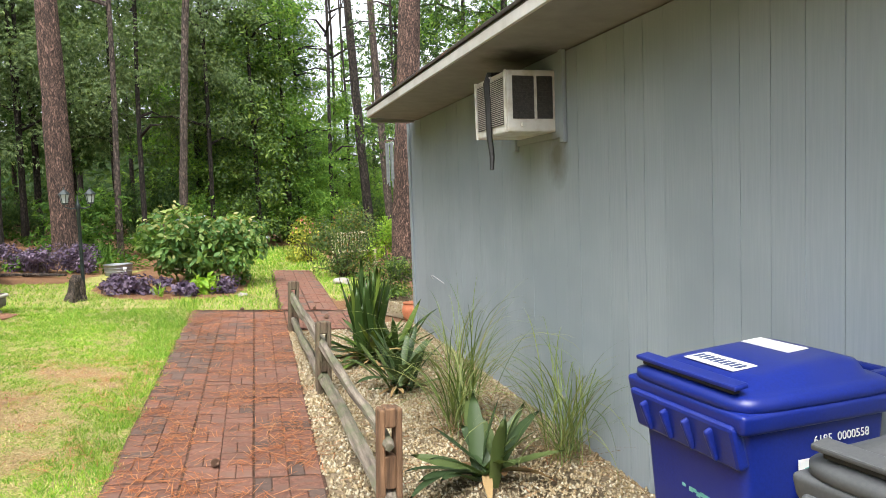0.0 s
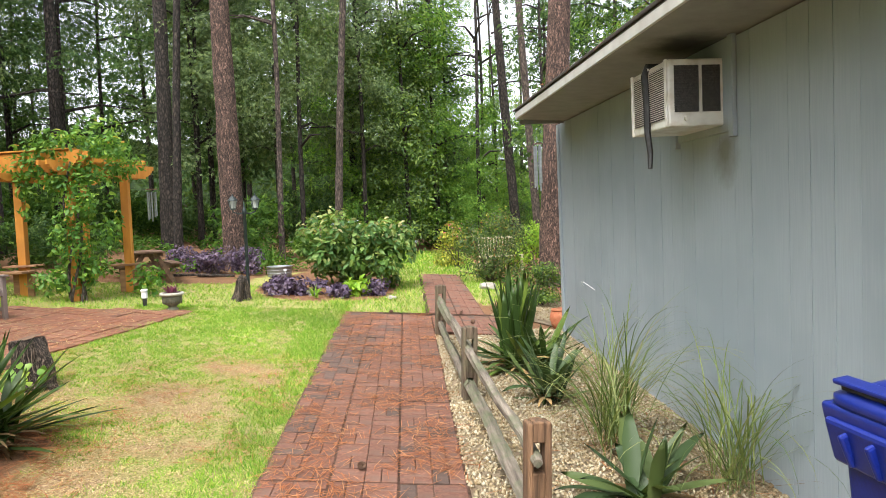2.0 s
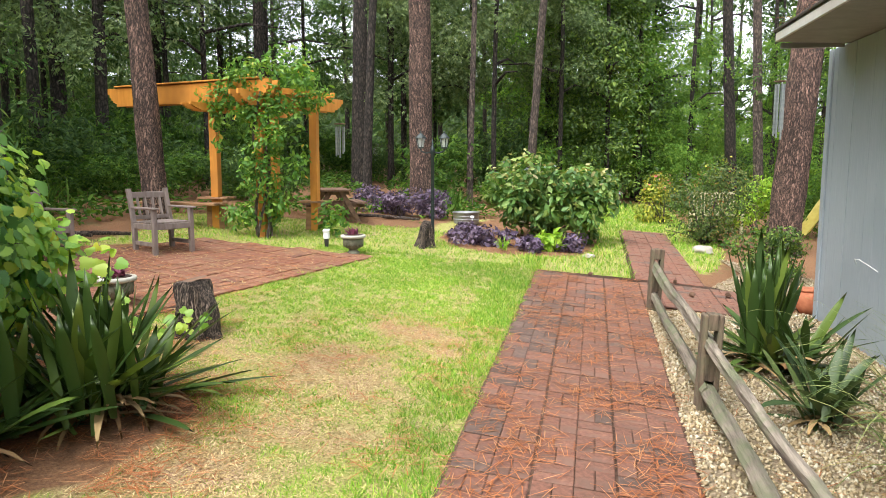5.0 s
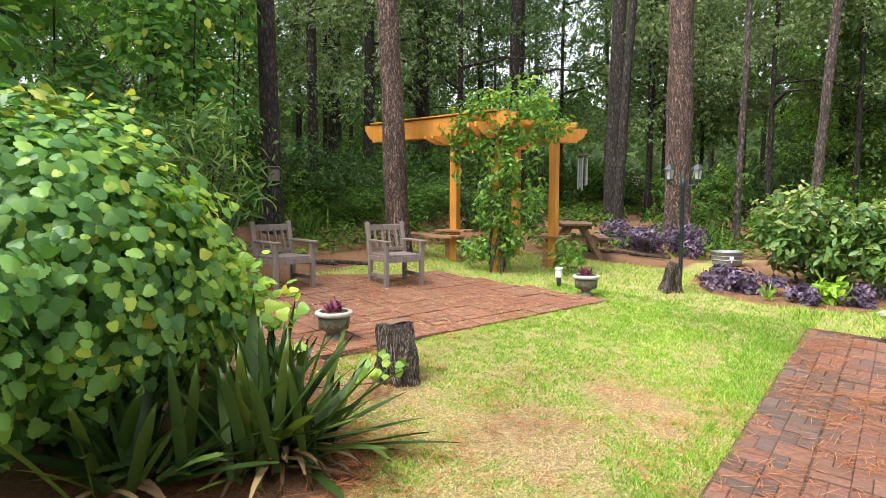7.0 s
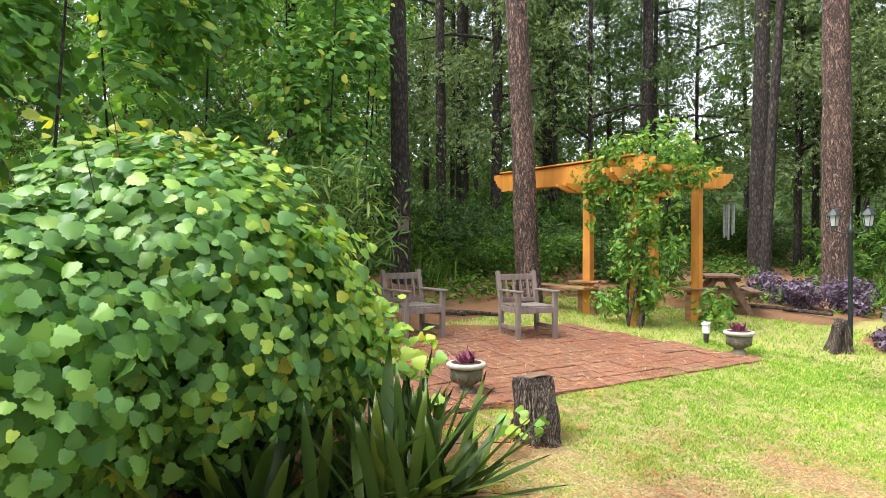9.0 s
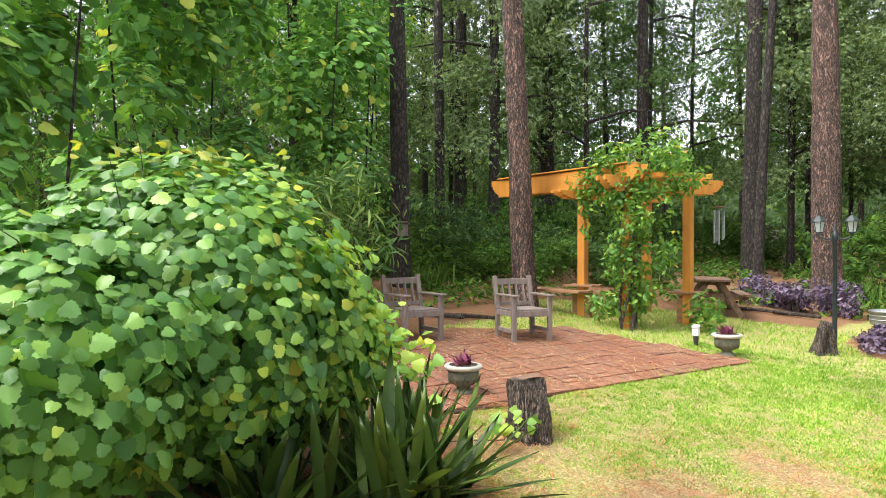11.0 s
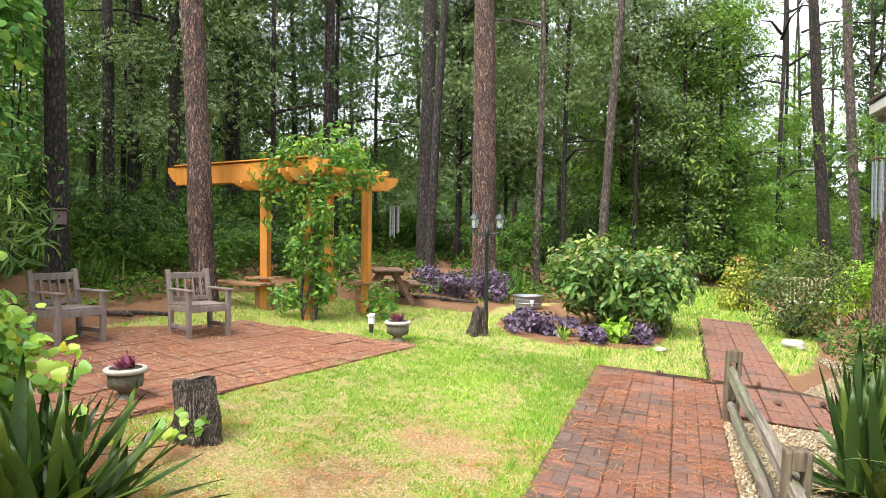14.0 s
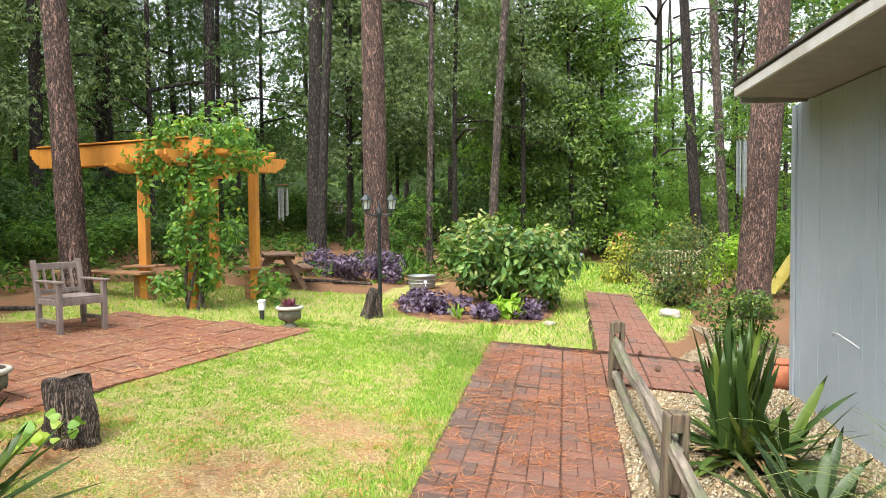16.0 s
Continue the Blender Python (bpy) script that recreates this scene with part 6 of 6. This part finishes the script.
def vine_curtain():
    """Large-leaved wild vines draped over the near trees."""
    rng = np.random.default_rng(140)
    for cx, cy, rx, ry, z0, z1, n, size in ((-7.7, 0.7, 1.0, 1.5, 1.2, 5.4, 3600, 0.135), (-8.7, 3.0, 1.1, 1.5, 1.0, 6.0, 3600, 0.13), (-9.6, 5.3, 1.0, 1.3, 1.6, 6.4, 3000, 0.115), (-10.6, 6.9, 0.9, 1.0, 2.6, 6.6, 1800, 0.085), (-7.2, -1.5, 1.0, 1.3, 1.0, 4.4, 1700, 0.11), (-12.6, 9.6, 1.1, 1.1, 2.0, 7.0, 1800, 0.09)):
        v = empty("wild_vine", cx, cy)
        tagged(v, "curtain of wild vine leaves draped over a tree", "vine")
        k = 26
        lc = np.stack((rng.normal(0, 0.42, k) * rx, rng.normal(0, 0.42, k) * ry, rng.uniform(z0, z1, k)), 1)
        lr = rng.uniform(0.32, 0.72, k)
        pick = rng.integers(0, k, n)
        d = rng.normal(0, 1, (n, 3))
        d[:, 2] = np.where(d[:, 2] < -0.4, -d[:, 2], d[:, 2])
        d /= np.linalg.norm(d, axis=1, keepdims=True)
        q = lc[pick] + d * (lr[pick] * rng.uniform(0.8, 1.05, n))[:, None] * np.array((1, 1, 1.15))
        q[:, 2] -= 0.25 * (1 - d[:, 2]) * lr[pick]
        d = d + np.array((0, 0, 0.55))
        link_leaves("leaf_mass", leaves("leaf_mass", q, d, rng.uniform(0.7, 1.3, n) * size, TOOTHED, rng, 0.4, 1.4), L_VINE_DARK, v)
        for k in range(2):
            b = rng.uniform(0, 6.28)
            part("stem", tube([(0.4 * math.cos(b), 0.4 * math.sin(b), -0.05), (0.5 * rx * math.cos(b), 0.5 * ry * math.sin(b), z0), (0.7 * rx * math.cos(b), 0.7 * ry * math.sin(b), z1 * 0.9)], [0.02, 0.016, 0.008], 5), M_BARK_DARK, v)


vine_curtain()
UNDER = []
for k in range(3):
    r_ = np.random.default_rng(150 + k)
    q_, d_ = lumpy(r_, 1100, (1.1, 1.1, 0.9), 12, 0.2, -0.6)
    q_[:, 2] = np.abs(q_[:, 2] + 0.7)
    UNDER.append(leaves("foliage", q_, d_, r_.uniform(0.09, 0.19, 1100), SPRAY, r_, 0.7, 0.3))
UNDER[0].materials.append(L_COVER)
UNDER[1].materials.append(L_WOOD)
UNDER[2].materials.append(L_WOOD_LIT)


def understory():
    rng = random.Random(88)
    n = 0
    while n < 130:
        ang = rng.uniform(-26, 112)
        dist = rng.uniform(15.5, 26) if ang < 30 else (rng.uniform(13.2, 22) if ang < 55 else rng.uniform(12.3, 20))
        x, y = -0.7 - dist * math.sin(radians(ang)), -1 + dist * math.cos(radians(ang))
        if -1.8 < x < 1.6 and y < 18:
            continue
        s = rng.uniform(0.6, 1.3)
        b = empty("woodland_shrub", x, y, rng.uniform(0, 360))
        b.scale = (s, s, s * rng.uniform(0.7, 1.2))
        tagged(b, "leafy shrub in the understory of the wood", "shrub", "shrubs of the wood")
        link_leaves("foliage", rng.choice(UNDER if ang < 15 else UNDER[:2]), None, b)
        n += 1


understory()
for x, y, s, k in ((-9.1, 9.1, 0.75, 0), (-8.5, 10.1, 0.85, 0), (-10.3, 8.8, 0.9, 2), (-10.7, 7.4, 0.8, 0), (-9.0, 11.0, 0.9, 1), (-7.7, 10.9, 0.6, 0), (-11.6, 9.6, 1.0, 2), (-9.9, 6.3, 0.6, 0), (-6.9, 11.6, 0.7, 1)):
    b = empty("woodland_shrub", x, y, x * 90)
    b.scale = (s, s, s * 0.8)
    tagged(b, "bright leafy shrub at the edge of the garden", "shrub", "shrubs of the wood")
    link_leaves("foliage", UNDER[k], None, b)


def ground_cover():
    """Ivy and seedlings on the forest floor."""
    rng = np.random.default_rng(160)
    p = []
    for x, y in rng.uniform((-18, 5), (3, 19), (56000, 2)):
        edge = noise.noise(Vector((x * 0.6, y * 0.6, 3)))
        if inside(x, y, LAWN) or inside(x, y, BED) or (x > -6.9 and y < 9.6) or (x > -7.4 and y < 8.2) or (-0.4 < x < 0.9 and y < 12.4) or x > 1.6 and y < 12 or edge < 0.02:
            continue
        p.append((x, y, ground_z(x, y) + rng.uniform(0.02, 0.22)))
    p = np.array(p)
    link = link_mesh("ground_cover", leaves("ground_cover", p, np.tile((0, 0, 1.0), (len(p), 1)), rng.uniform(0.07, 0.14, len(p)), OVAL, rng, 0.5), L_COVER)
    tagged(link, "low green ivy and seedlings on the forest floor", "ground cover", kind="stuff")


ground_cover()


def far_woods():
    rng = np.random.default_rng(170)
    n = 46000
    a = np.radians(rng.uniform(-60, 200, n))
    r = rng.uniform(40, 62, n)
    z = rng.random(n) ** 1.5 * (13 + 4 * np.sin(a * 9) + 2.5 * np.sin(a * 23))
    deg = np.degrees(a)
    z = np.where((deg > -18) & (deg < -7), z * 0.45, z)
    p = np.stack((-0.7 - r * np.sin(a), r * np.cos(a), z), 1)
    ob = link_mesh("far_woods", leaves("far_woods", p, np.tile((0, 0, 0.6), (n, 1)), rng.uniform(0.5, 1.3, n), SPRAY, rng, 0.8, 0.5), L_WOOD)
    tagged(ob, "distant dark green woods closing the view", "woods", kind="stuff")


far_woods()


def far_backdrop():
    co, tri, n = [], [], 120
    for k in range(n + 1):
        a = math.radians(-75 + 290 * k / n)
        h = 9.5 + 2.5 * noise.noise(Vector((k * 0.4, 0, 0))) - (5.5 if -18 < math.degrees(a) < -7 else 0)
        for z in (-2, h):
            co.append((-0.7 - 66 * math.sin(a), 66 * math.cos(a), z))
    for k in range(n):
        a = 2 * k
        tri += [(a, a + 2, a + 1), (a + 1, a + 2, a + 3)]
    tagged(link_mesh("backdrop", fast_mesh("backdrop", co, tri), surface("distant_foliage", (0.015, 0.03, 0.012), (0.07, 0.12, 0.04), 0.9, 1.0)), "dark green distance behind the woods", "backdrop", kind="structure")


far_backdrop()


def far_house():
    h = empty("far_house", -15.5, 35, 20, -0.2)
    tagged(h, "pale grey neighbouring house glimpsed through the trees", "house")
    part("wall", box((6, 4, 2.6), (0, 0, 1.3), 0.02), M_HOUSE_FAR, h)
    part("roof", beam_between((-3.3, -1.0, 2.75), (3.3, -1.0, 2.75), 2.6, 0.12), M_SHINGLE, h)
    for x in (-2, 0.2, 2):
        part("window", box((0.8, 0.06, 1.0), (x, -2.03, 1.6), 0.01), M_GRILLE, h)


far_house()


def garden_slide():
    """A moulded chute in a bowed curve, with raised sides."""
    g = empty("garden_slide", 3.45, 13.6, 15)
    tagged(g, "curved yellow plastic children's slide on the lawn", "slide")
    bm = bmesh.new()
    rows = []
    for k in range(13):
        s = k / 12
        x, z = 0.9 * s, 0.06 + 0.95 * math.sin(s * math.pi / 2) ** 1.3
        rows.append([bm.verts.new((x, y, z + h)) for y, h in ((-0.22, 0.09), (-0.17, 0.02), (0, 0), (0.17, 0.02), (0.22, 0.09))])
    for p, q in zip(rows, rows[1:]):
        for i in range(4):
            bm.faces.new((p[i], p[i + 1], q[i + 1], q[i]))
    bmesh.ops.solidify(bm, geom=list(bm.faces), thickness=0.03)
    part("chute", bm, M_YELLOW, g, "", True)
    for y in (-0.2, 0.2):
        part("leg", beam_between((0.85, y, 0.98), (1.0, y, -0.02), 0.05, 0.05), M_YELLOW, g)


garden_slide()


# ---- small things ----
def pine_cone(x, y, s, rz):
    bm = bmesh.new()
    for k in range(9):
        r = 0.5 * math.sin(math.pi * (k + 0.8) / 10) * s
        for j in range(9):
            a = 2 * math.pi * (j + 0.5 * (k % 2)) / 9
            add_box(bm, (0.22 * s, 0.30 * s, 0.05 * s), pose(r * math.cos(a), r * math.sin(a), s * 0.16 * k, 0, -35, math.degrees(a)))
    ob = tagged(part("pine_cone", bm, M_TABLE), "small brown pine cone fallen on the bricks", "pine cone", "fallen pine cones")
    ob.matrix_world = pose(x, y, ground_z(x, y) + 0.012 + 0.45 * s, 78, 0, rz)


for x, y, s, rz in ((-0.78, 1.42, 0.045, 30), (-0.72, 6.95, 0.04, 100), (0.42, 6.35, 0.05, 200), (0.3, 7.1, 0.04, 10), (0.85, 6.6, 0.05, 300)):
    pine_cone(x, y, s, rz)
stake = empty("plant_stake", -2.55, 9.25)
tagged(stake, "thin white plant marker stake in the flower bed", "stake")
part("stick", box((0.014, 0.012, 0.36), (0, 0, 0.14), 0.003), M_WHITE, stake)
part("marker_plate", box((0.05, 0.012, 0.04), (0, -0.008, 0.30), 0.004, (-15, 0, 0)), M_WHITE, stake)
wire = tagged(part("loose_wire", tube([(-0.012, -0.95, 0.62), (-0.06, -1.03, 0.67), (-0.07, -1.15, 0.68), (-0.05, -1.29, 0.65), (-0.012, -1.38, 0.61)], [0.004] * 5, 6), M_WHITE), "short white wire bowed out from the siding", "wire")
wire.matrix_world = HOUSE

# ---- bricks last ----
build_paths()
